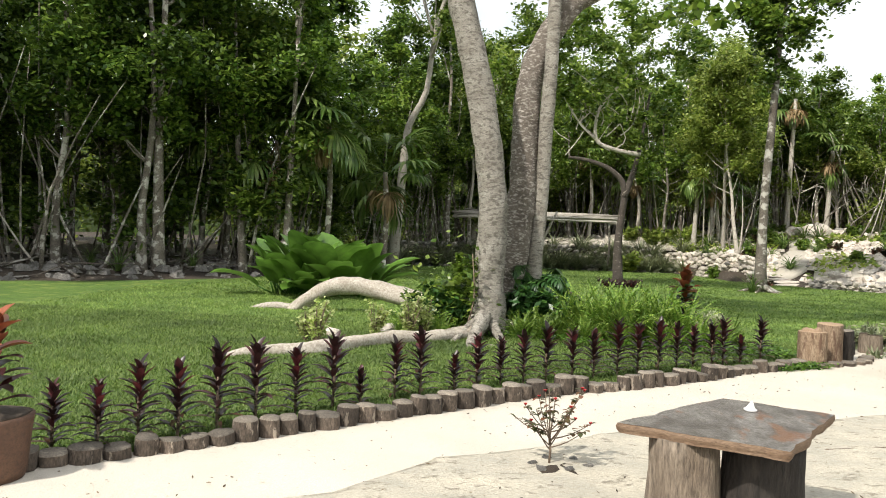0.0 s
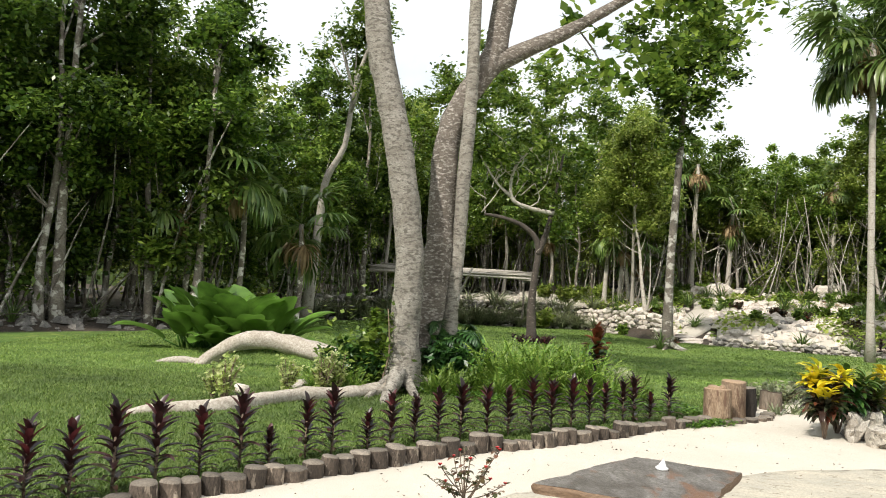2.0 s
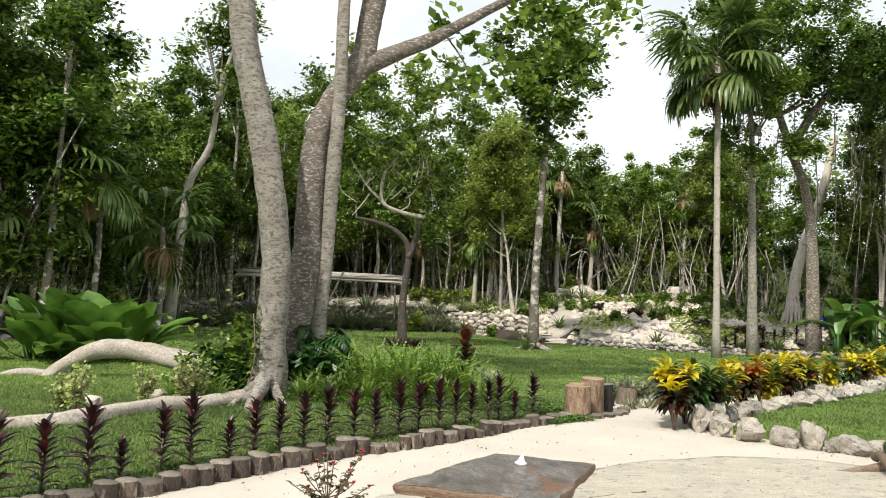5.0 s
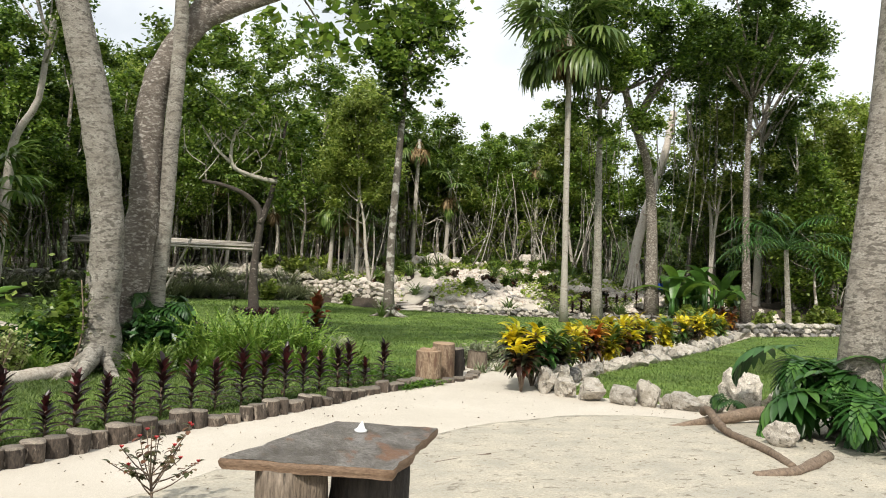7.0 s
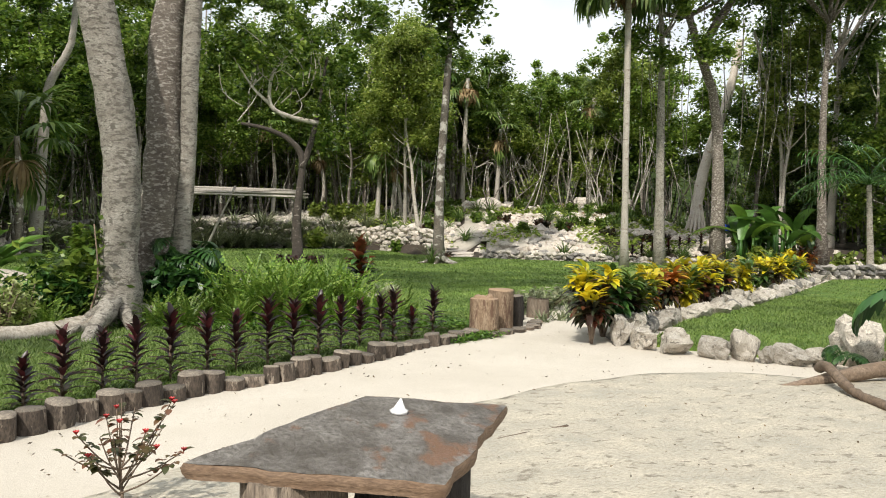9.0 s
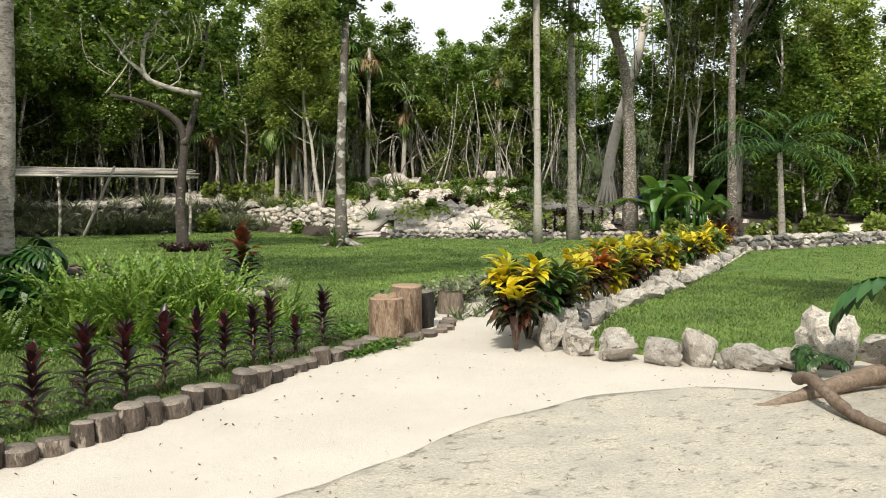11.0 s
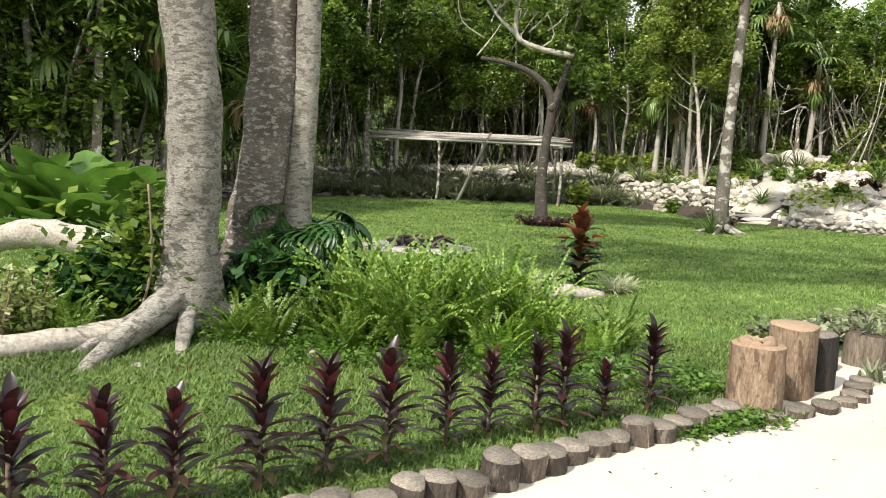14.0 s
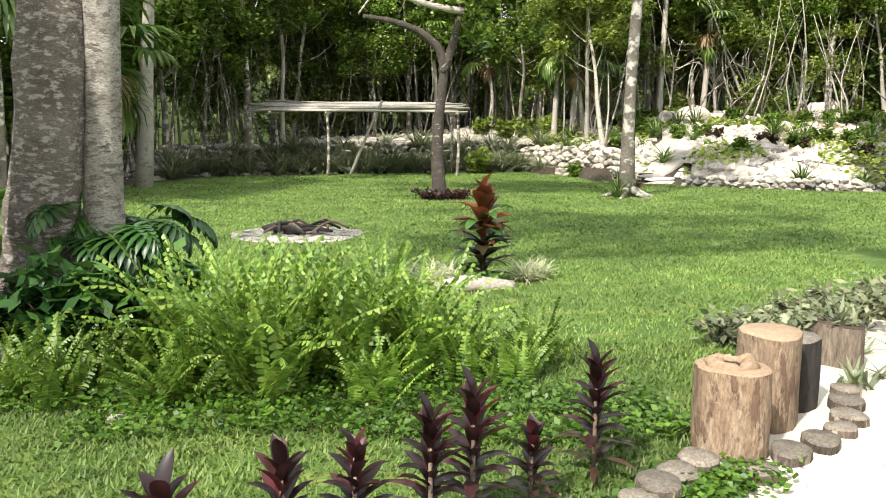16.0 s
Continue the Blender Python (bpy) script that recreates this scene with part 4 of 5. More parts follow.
row = [(6.25, 10.05), (7.0, 10.75), (7.7, 11.35), (8.5, 11.95), (9.4, 12.5), (10.3, 13.15), (11.9, 14.3), (13.5, 15.5), (16, 17.6), (18.8, 20.0)]
d = 0.0
for (x0, y0), (x1, y1) in zip(row, row[1:]):
    n = max(1, int(math.hypot(x1 - x0, y1 - y0) / 0.36))
    for i in range(n):
        u = (i + q.uniform(-0.2, 0.2)) / n
        w, h = q.uniform(0.34, 0.5), q.uniform(0.24, 0.42)
        tagged(put_rock("rock", q.choice(SMALL if q.random() < 0.7 else ROCKS), x0 + (x1 - x0) * u + q.uniform(-0.06, 0.06), y0 + (y1 - y0) * u + q.uniform(-0.06, 0.06), h * 0.3, w, w, h), "grey pitted rock below the croton hedge", "rock", "croton hedge rocks")


def stone_wall(label, line, courses, size, meshes, depth=0.25, lean=0.0, gap=0.9):
    w = thing("stone_wall", at(0, 0), label, "wall", "", "structure")
    for c in range(courses):
        for (x0, y0), (x1, y1) in zip(line, line[1:]):
            n = max(1, int(math.hypot(x1 - x0, y1 - y0) / (size * gap)))
            for i in range(n):
                u = (i + 0.5 * (c % 2) + q.uniform(-0.25, 0.25)) / n
                s = size * q.uniform(0.75, 1.45)
                x, y = x0 + (x1 - x0) * u + q.uniform(-0.05, 0.05), y0 + (y1 - y0) * u + lean * c + q.uniform(-depth, depth) * 0.4
                put_rock("stone", q.choice(meshes), x, y, height(x, y) * 0.35 + size * 0.5 * c + size * 0.15, s * 1.15, s, size * q.uniform(0.55, 0.95), w, 0.2)
    return w


stone_wall("low drystone wall of flat grey stones closing the small lawn", [(19.0, 20.15), (22, 20.6), (25, 20.95), (31, 21.3)], 3, 0.32, SMALL, 0.2, 0.03)
stone_wall("low curved drystone wall of brown stones holding the terrace", [(12.5, 31.1), (13.2, 30.4), (14.2, 29.6), (15.3, 29.0), (16.8, 28.6)], 3, 0.26, SMALL, 0.15, 0.03)
stone_wall("rough rubble bank of grey limestone behind the lawn", [(-4.4, 33.2), (-3.4, 35.6), (-1.8, 36.4), (1, 37.4), (4, 38.4), (9, 39.5)], 6, 0.34, DARKS + SMALL, 0.6, 0.22, 1.0)
stone_wall("pale rubble bank beside the garden steps", [(9.0, 39.3), (10.2, 36.4), (10.9, 33.6), (11.1, 32.4)], 6, 0.33, PALE + SMALL[1::2], 0.5, 0.15, 0.95)
stone_wall("brown stone edging at the foot of the rock garden", [(16.8, 28.5), (18.5, 28.1), (20.5, 27.9), (23, 27.2)], 2, 0.3, SMALL, 0.2, 0.1)

# rock garden on the bank
garden = thing("rock_garden", at(0, 0), "bank strewn with bright white and pinkish limestone rubble", "rocks", "", "structure")
n = 0
while n < 290:
    x, y = q.uniform(9.5, 27), q.uniform(30, 42.5)
    dd = y - lerp_table(x, WALL)
    if dd < 0.5 or (12.3 < x < 14.6 and y < 38.5 and abs(x - (12.2 + (y - 32.4) * 0.42)) < 0.75):
        continue
    if noise.noise((x * 0.35, y * 0.35, 7)) < -0.12 and q.random() < 0.8:
        continue
    s = q.uniform(0.22, 0.6) * (1.3 if 36.5 < y < 41 and 18 < x < 24 else 1)
    put_rock("stone", q.choice(PALE if q.random() < 0.72 else SMALL), x, y, height(x, y) + s * 0.12, s * 1.3, s, s * q.uniform(0.5, 0.9), garden)
    n += 1
for x, y, s in ((15.6, 38.8, 1.1), (15.0, 39.6, 0.9), (16.2, 39.4, 1.0), (21.6, 39.6, 1.0), (22.3, 39.9, 1.1), (23.0, 39.7, 0.8), (14.4, 36.6, 0.7), (12.2, 35.2, 0.7)):
    put_rock("stone", q.choice(PALE), x, y, height(x, y) + s * 0.2, s * 1.1, s, s * 0.9, garden)


def rubble(name, n, xs, d0, d1, s0, s1, mat, label, keep=-1.0):
    """Small angular stones strewn over the ground behind the lawn's edge."""
    b, made = Build(), 0
    while made < n:
        x = q.uniform(*xs)
        y = lerp_table(x, WALL) + q.uniform(d0, d1)
        if noise.noise((x * 0.35, y * 0.35, 7)) < keep or (11.4 < x < 15.5 and y < 38.5 and abs(x - (12.2 + (y - 32.4) * 0.42)) < 0.6):
            continue
        made += 1
        r, z, st, c, w = q.uniform(s0, s1), height(x, y), len(b.v), q.random() * 6.28, q.uniform(0.6, 1.5)
        for dx, dy, dz in ((-1, -0.6, 0), (1, -0.7, 0), (0.9, 0.8, 0), (-0.8, 0.7, 0), (-0.5, -0.3, 0.8), (0.6, -0.4, 0.7), (0.4, 0.5, 0.9), (-0.5, 0.4, 0.7)):
            dx, dy = (dx + q.uniform(-0.25, 0.25)) * w, dy + q.uniform(-0.25, 0.25)
            b.v.append(Vector((x + r * (dx * math.cos(c) - dy * math.sin(c)), y + r * (dx * math.sin(c) + dy * math.cos(c)), z - 0.04 + r * dz * q.uniform(0.7, 1.2))))
        b.f += [tuple(st + k for k in f) for f in ((4, 5, 6, 7), (0, 1, 5, 4), (1, 2, 6, 5), (2, 3, 7, 6), (3, 0, 4, 7))]
    tagged(b.obj(name, mat, smooth=False), label, "stones", "", "stuff")


rubble("loose_stones", 520, (-22, -4), 0.2, 6, 0.06, 0.24, M_GREYROCK, "loose grey stones scattered on the forest floor")
rubble("bank_rubble", 1500, (-5, 10), 0.1, 6, 0.07, 0.24, M_ROCK, "weathered limestone rubble covering the bank")
rubble("white_rubble", 3000, (9.3, 27), 0.3, 12, 0.06, 0.22, M_WHITEROCK, "bright white limestone rubble over the rock garden", -0.28)
rubble("red_litter", 900, (16, 27), 6, 13, 0.05, 0.16, M_STUMPBARK, "reddish broken stones and dry leaves on the bank", -0.1)
for k in range(4):
    me = rock_mesh("step", 60 + k, M_WHITEROCK, 2, 0.15)
    st = put_rock("step", me, 12.15 + 0.1 * k, 31.85 + 0.38 * k, 0.05 + 0.1 * k, 2.1, 0.55, 0.2, None, 0.02)
    st.rotation_euler = (0, 0, 0.3)
    tagged(st, "long pale stone step up to the garden path", "step", "garden steps")

green = []
while len(green) < 6500:
    x, y = q.uniform(9.5, 27), q.uniform(29, 42.5)
    if y - lerp_table(x, WALL) > 0.4 and noise.noise((x * 0.35, y * 0.35, 7)) < -0.02 and not (12.0 < x < 15.5 and y < 38.5 and abs(x - (12.2 + (y - 32.4) * 0.42)) < 0.8):
        green.append((x, y, height(x, y) + q.uniform(0.0, 0.25)))
green = np.array(green)
tagged(new("bank_groundcover", quads_mesh("bank_groundcover", leaves_array(green, np.full(len(green), 0.1), 0.13, nrg, 0.3, 1.4), [M_FOL_LIGHT])), "patchy green groundcover between the pale rubble", "groundcover", "", "stuff")

# ---- pergola ----
pg = thing("pergola", at(0, 0), "low rustic shelter roofed with bare weathered poles", "pergola")
for i in range(17):
    y, z = 36.0 + i * 0.15, 2.3 + 0.022 * i + q.uniform(-0.04, 0.1)
    x0, x1 = -1.4 + q.uniform(-0.4, 0.9), 6.1 + q.uniform(-0.6, 0.3)
    limb(Build(), [(x0, y, z + q.uniform(-0.08, 0.08)), ((x0 + x1) / 2, y + q.uniform(-0.1, 0.1), z), (x1, y, z + q.uniform(-0.08, 0.08))], q.uniform(0.035, 0.055), 0.03, 6, 3).obj("pole", M_POLE, pg)
for x, y in ((1.1, 36.3), (5.85, 36.3), (-1.0, 38.3), (5.8, 38.3)):
    limb(Build(), [(x, y, -0.1 + height(x, y)), (x + 0.05, y, 1.2), (x, y, 2.4)], 0.06, 0.05, 7, 3).obj("post", M_STEM, pg)
limb(Build(), [(1.93, 36.0, 0.05), (2.5, 36.05, 1.4), (3.1, 36.1, 2.75)], 0.06, 0.05, 7, 3).obj("brace", M_POLE, pg, "leaning forked brace pole")
for x in (-0.9, 1.1, 3.4, 5.8):
    limb(Build(), [(x, 35.8, 2.28), (x, 38.6, 2.34)], 0.05, 0.045, 6, 3).obj("beam", M_POLE, pg)

# ---- log edging and stumps ----


def log(h, r, seed, bark=M_LOGBARK, cut=M_LOGTOP, label="", name="border_log", rough=0.35, sides=14, category="log", group="log edging", tall=4):
    t = thing(name, at(0, 0), label, category, group)
    b = Build()
    o = seed * 5.1
    ring = []
    for i in range(tall + 1):
        z = -0.06 + (h + 0.06) * i / tall
        for s in range(sides):
            a = 2 * math.pi * s / sides
            k = 1 + rough * noise.noise((math.cos(a) * 0.9 + o, math.sin(a) * 0.9, 0.15 * z + seed)) + 0.08 * noise.noise((math.cos(a) * 4 + o, math.sin(a) * 4, z * 3)) + 0.05 * (1 - i / tall)
            b.v.append(Vector((math.cos(a) * r * k, math.sin(a) * r * k, z + (0.04 * r * math.sin(a + seed) if i == tall else 0))))
    for i in range(tall):
        for s in range(sides):
            w = (s + 1) % sides
            b.f.append((i * sides + s, i * sides + w, (i + 1) * sides + w, (i + 1) * sides + s))
    b.obj("bark", bark, t)
    c = Build()
    top = b.v[-sides:]
    mid = sum(top, Vector()) / sides
    c.v = [v * 1.0 for v in top] + [mid + (v - mid) * 0.93 + Vector((0, 0, 0.012)) for v in top] + [mid + Vector((0, 0, 0.012))]
    for s in range(sides):
        w = (s + 1) % sides
        c.f += [(s, w, sides + w, sides + s), (sides + s, sides + w, 2 * sides)]
    c.obj("cut_face", cut, t)
    return t


kinds = [log(h, r, k + 1, label=l) for k, (h, r, l) in enumerate(((0.13, 0.085, "short dark log upright in the path edging"), (0.145, 0.075, "slim dark log upright in the path edging"), (0.10, 0.10, "low wide log with weathered cut top"), (0.165, 0.095, "taller bark-covered log in the edging"), (0.08, 0.095, "low sunken log round in the edging"), (0.15, 0.09, "grey-brown log with cracked top")))]
pts = []
for (x0, y0), (x1, y1) in zip(BORDER[1:], BORDER[2:]):
    L = math.hypot(x1 - x0, y1 - y0)
    for i in range(40):
        pts.append((x0 + (x1 - x0) * i / 40, y0 + (y1 - y0) * i / 40, L / 40))
run, first = 0.0, set()
for x, y, dl in pts:
    run -= dl
    if run <= 0:
        k = q.randrange(6) if x > -1.6 else q.choice((2, 4, 4, 0))
        if x > 3.6:
            k = q.choice((4, 4, 2, 0))
        run = (0.165, 0.145, 0.19, 0.178, 0.18, 0.172)[k]
        m = at(x + q.uniform(-0.012, 0.012), y + q.uniform(-0.012, 0.012), 0, q.uniform(0, 6.28), q.uniform(0.92, 1.06))
        if k in first:
            copy_thing(kinds[k], m).matrix_basis = m @ Euler((q.uniform(-0.09, 0.09), q.uniform(-0.09, 0.09), 0)).to_matrix().to_4x4()
        else:
            kinds[k].matrix_basis = m
            first.add(k)
disc = log(0.05, 0.095, 9, label="flat round log slice along the path edge")
discs = [(4.72, 10.72), (5.0, 10.92), (5.24, 11.05), (5.45, 11.22), (5.6, 11.4), (5.72, 11.62), (5.86, 11.85)]
disc.matrix_basis = at(*discs[0])
for x, y in discs[1:]:
    m = at(x, y, 0, q.uniform(0, 6), q.uniform(0.85, 1.1))
    copy_thing(disc, m).matrix_basis = m
s1 = log(0.45, 0.172, 3, M_STUMPBARK, M_STUMPTOP, "hollow-topped reddish brown tree stump by the path", "stump", 0.3, 24, "stump", "stumps by the path", 6)
s1.matrix_basis = at(4.72, 11.05)
b = Build()
ringp = [(0.095 * math.cos(a * 0.3491), 0.085 * math.sin(a * 0.3491), 0.45 + 0.012 * math.sin(a * 1.3)) for a in range(19)]
b.tube(ringp, [0.045 + 0.01 * math.sin(k * 2.1) for k in range(19)], 8, 0.5)
rim_ = b.obj("raised_rim", M_STUMPTOP, s1)
b = Build()
b.tube([(0.0, 0.0, 0.45), (0.0, 0.0, 0.468)], [0.07, 0.065], 12, 0.6)
b.obj("hollow", M_DARKSTUMP, rim_, "dark hollow in the cut top")
log(0.53, 0.172, 6, M_STUMPBARK, M_STUMPTOP, "taller reddish brown tree stump with flat top", "stump", 0.25, 24, "stump", "stumps by the path", 6).matrix_basis = at(5.12, 11.42)
log(0.42, 0.14, 8, M_DARKSTUMP, M_LOGTOP, "dark charred stump with grey top", "stump", 0.25, 20, "stump", "stumps by the path", 5).matrix_basis = at(5.42, 11.7)
log(0.3, 0.155, 12, M_LEGWOOD, M_SOIL, "hollow old stump planter with an agave growing in it", "stump", 0.35, 20, "stump", "", 5).matrix_basis = at(6.2, 12.5)
log(0.2, 0.11, 14, M_DARKSTUMP, M_LOGTOP, "small dark stump in the low bed", "stump", 0.3, 16, "stump").matrix_basis = at(5.75, 12.3)

# ---- table, rose, pot ----
tb = thing("table", at(0, 0), "low rustic table of a thick live-edge wooden slab on two stumps", "table")
corner = [(0.98, 4.24), (1.8, 5.1), (2.37, 4.77), (1.76, 3.83)]
rim = []
for (x0, y0), (x1, y1) in zip(corner, corner[1:] + corner[:1]):
    rim += [Vector((x0 + (x1 - x0) * i / 14, y0 + (y1 - y0) * i / 14, 0)) for i in range(14)]
mid = Vector((1.73, 4.48, 0))
for k, v in enumerate(rim):
    v += (v - mid).normalized() * (0.03 * noise.noise(v * 5.0) + 0.018 * noise.noise(v * 17.0))
n = len(rim)
b = Build()
b.v = [v + Vector((0, 0, 0.62 + 0.004 * noise.noise(v * 4))) for v in rim] + [mid + (v - mid) * 0.5 + Vector((0, 0, 0.622)) for v in rim] + [mid + Vector((0, 0, 0.622))]
for s in range(n):
    w = (s + 1) % n
    b.f += [(s, n + s, n + w, w), (n + s, 2 * n, n + w)]
b.f = [tuple(reversed(f)) for f in b.f]
top = b.obj("tabletop", M_SLAB, tb, "grey weathered plank top with red-brown stains")
b = Build()
for j, (z, k) in enumerate(((0.62, 1.0), (0.605, 1.012), (0.585, 1.006), (0.565, 0.985))):
    b.v += [mid + (v - mid) * (k + 0.006 * noise.noise(v * 13 + Vector((0, 0, j)))) + Vector((0, 0, z)) for v in rim]
for j in range(3):
    for s in range(n):
        w = (s + 1) % n
        b.f.append((j * n + s, (j + 1) * n + s, (j + 1) * n + w, j * n + w))
b.f.append(tuple(3 * n + s for s in range(n)))
b.obj("slab_edge", M_SLABEDGE, top, "rough brown live edge")
# Second leg near black: shade beneath the slab is painted into its wood.
for k, (x, y, r, mat, l) in enumerate(((1.37, 4.24, 0.18, M_LEGWOOD, "ridged brown stump leg"), (1.77, 4.28, 0.2, M_DARKSTUMP, "stump leg with the table's shade put into its dark colour"))):
    b = Build()
    for i in range(7):
        for s in range(40):
            a = 2 * math.pi * s / 40
            kk = 1 + 0.22 * noise.noise((math.cos(a) * 1.2 + k * 9, math.sin(a) * 1.2, i * 0.05)) + 0.13 * abs(noise.noise((math.cos(a) * 6 + k * 5, math.sin(a) * 6, i * 0.18))) + 0.015 * (6 - i)
            b.v.append(Vector((x + math.cos(a) * r * kk, y + math.sin(a) * r * kk, -0.03 + i * 0.1)))
    for i in range(6):
        for s in range(40):
            w = (s + 1) % 40
            b.f.append((i * 40 + s, i * 40 + w, (i + 1) * 40 + w, (i + 1) * 40 + s))
    b.f.append(tuple(240 + s for s in range(40)))
    b.obj("leg", mat, tb, l)
nk = thing("ornament", at(1.86, 4.73, 0.624), "small white pointed glass ornament on the table", "ornament")
Build().tube([(0, 0, 0), (0, 0, 0.012), (0.0, 0, 0.02), (0.005, 0, 0.06)], [0.04, 0.042, 0.026, 0.004], 8, 0.3).obj("cone", M_WHITE, nk)

rs = thing("rose_bush", at(0.72, 5.42), "small sparse rose bush with red buds in a rock hollow", "bush")
b, lv, fl = Build(), Build(), Build()
b.tube([(0, 0, -0.03), (0.01, 0, 0.13), (0, 0, 0.26)], [0.009, 0.008, 0.006], 6)
for k in range(20):
    a, h0 = k * 2.4, q.uniform(0.12, 0.27)
    e = Vector((math.cos(a) * q.uniform(0.1, 0.3), math.sin(a) * q.uniform(0.08, 0.25), q.uniform(0.28, 0.56)))
    limb(b, [(0, 0, h0), (e.x * 0.5, e.y * 0.5, (h0 + e.z) / 2 - 0.02), e], 0.005, 0.0025, 5, 3)
    for j in range(8):
        u = q.uniform(0.45, 1.0)
        p = Vector((e.x * u, e.y * u, h0 + (e.z - h0) * u))
        lv.blade(p, q.uniform(0, 6.28), q.uniform(-0.3, 0.6), q.uniform(0.035, 0.06), 0.034, 0.8, 3)
    if k % 2 == 0:
        fl = Build()
        for j in range(7):
            fl.blade(e, j * 0.9, 0.7, 0.024, 0.022, -0.5, 2, 0.5)
        fl.obj("bloom", M_PETAL, rs, "small red rose bud")
b.obj("stem", M_BROWNROOT, rs)
lv.obj("leaves", M_ROSELEAF, rs)
hollow = Build().tube([(0.06, 0, -0.03), (0.06, 0, 0.028), (0.06, 0, 0.034)], [0.2, 0.17, 0.05], 18, 0.8)
hollow.obj("soil", M_SOIL, rs, "dark soil in the rock hollow")
for k in range(6):
    tagged(put_rock("stone", q.choice(DARKS), 0.8 + 0.2 * math.cos(k), 5.42 + 0.15 * math.sin(k * 1.1), 0.03, 0.09, 0.07, 0.05), "small grey stone around the rose hollow", "stone", "stones round the rose")


def ti_plant(name, h, n, seed, top_mat, low_mat, label, spread=1.0, group="", top_share=0.55, width=0.055):
    """Upright ti plant: a tuft of erect leaves above tiers of drooping ones."""
    g = random.Random(seed)
    t = thing(name, at(0, 0), label, "plant", group)
    s, up, lo = Build(), Build(), Build()
    s.tube([(0, 0, -0.03), (0.01, 0, h * 0.4), (0, 0, h * 0.8)], [0.012, 0.011, 0.008], 6)
    for i in range(n):
        u = i / (n - 1)
        z = h * (0.08 + 0.72 * u)
        az = i * 2.4 + g.uniform(-0.3, 0.3)
        v = max(0.0, (u - 1 + top_share) / top_share)
        if u > 1 - top_share:
            up.blade((0, 0, z), az, 0.5 + 0.75 * v + g.uniform(-0.2, 0.2), h * g.uniform(0.27, 0.37) * spread * (1.0 - 0.3 * v), width * (0.85 + h * 0.3), 0.8 - 0.35 * v, 5, 0.45)
        else:
            lo.blade((0, 0, z), az, g.uniform(0.3, 0.8), h * g.uniform(0.3, 0.38) * spread, width * 0.8, 0.8, 5, 0.3)
    s.obj("stem", M_BROWNROOT, t)
    up.obj("upper_leaves", top_mat, t)
    if lo.v:
        lo.obj("lower_leaves", low_mat, t, "darker drooping lower leaves")
    return t


TI = [ti_plant("ti_plant", h, n, 100 + k, M_TI, M_TIGREEN, l, sp, "ti plants along the edging", 0.72) for k, (h, n, sp, l) in enumerate(((0.62, 38, 1.0, "upright dark purple ti plant behind the log edging"), (0.72, 42, 0.95, "tall dark purple ti plant behind the log edging"), (0.5, 38, 1.05, "short dark purple ti plant behind the log edging"), (0.42, 30, 1.2, "squat bushy dark purple ti plant")))]
spots_ti = [(-2.62, 4.95, 0), (-2.38, 5.09, 0), (-2.2, 5.33, 1), (-1.98, 5.48, 0), (-1.8, 5.8, 1), (-1.58, 6.06, 1), (-1.33, 6.38, 1), (-1.08, 6.68, 1), (-0.86, 6.82, 3), (-0.6, 7.22, 1), (-0.38, 7.38, 1), (-0.06, 7.6, 2), (0.16, 7.84, 0), (0.4, 8.16, 0), (0.64, 8.2, 1),
            (0.9, 8.5, 1), (1.2, 8.66, 1), (1.45, 8.8, 0), (1.76, 9.05, 1), (2.03, 9.28, 1), (2.31, 9.46, 1), (2.6, 9.8, 1), (2.84, 9.95, 0), (3.12, 10.15, 1), (3.3, 10.28, 1), (3.58, 10.46, 3), (3.93, 10.74, 1)]
used = set()
for x, y, k in spots_ti:
    s = q.uniform(0.85, 1.02)
    m = at(x, y, 0.02, q.uniform(0, 6.28), s)
    if k in used:
        copy_thing(TI[k], m).matrix_basis = m
    else:
        TI[k].matrix_basis = m
        used.add(k)
pot = thing("flower_pot", at(-2.76, 4.5), "rusty brown cylindrical pot at the path edge", "pot")
b = Build()
b.tube([(0, 0, 0), (0, 0, 0.05), (0, 0, 0.3), (0, 0, 0.36), (0, 0, 0.39)], [0.2, 0.215, 0.235, 0.245, 0.25], 28, 0.02)
b.obj("pot_body", M_RUST, pot)
Build().tube([(0, 0, 0.388), (0, 0, 0.40)], [0.23, 0.2], 24, 0.2).obj("soil", M_SOIL, pot)
ti_plant("potted_ti_plant", 0.7, 26, 133, M_TIRED, M_TI, "red and green ti plant growing in the rusty pot", 1.1, "", 0.45, 0.10).matrix_basis = at(-2.74, 4.5, 0.39)
red = ti_plant("ti_plant", 1.15, 40, 140, M_TIRED, M_CROTDARK, "tall ti plant with coppery red top and dark leaves", 1.0, "", 0.5, 0.15)
for w in range(26):
    bl = Build().blade((0, 0, q.uniform(0.15, 0.75)), w * 2.4, q.uniform(-0.1, 0.7), q.uniform(0.28, 0.4), 0.13, 1.2, 5, 0.3)
    bl.obj("leaf", M_PHIL if w % 3 else M_CROTDARK, red)
red.matrix_basis = at(4.02, 15.4, 0.02)

# ---- strappy and small plants ----


def tuft(name, n, length, width, mat, seed, label, droop=1.4, group="", category="plant", up=(0.7, 1.45)):
    g = random.Random(seed)
    t = thing(name, at(0, 0), label, category, group)
    b = Build()
    for i in range(n):
        b.blade((g.gauss(0, 0.04), g.gauss(0, 0.04), -0.02), g.uniform(0, 6.28), g.uniform(*up), length * g.uniform(0.6, 1.1), width, droop * g.uniform(0.6, 1.2), 5, 0.3, lambda u: 1 - 0.8 * u)
    b.obj("leaves", mat, t)
    return t


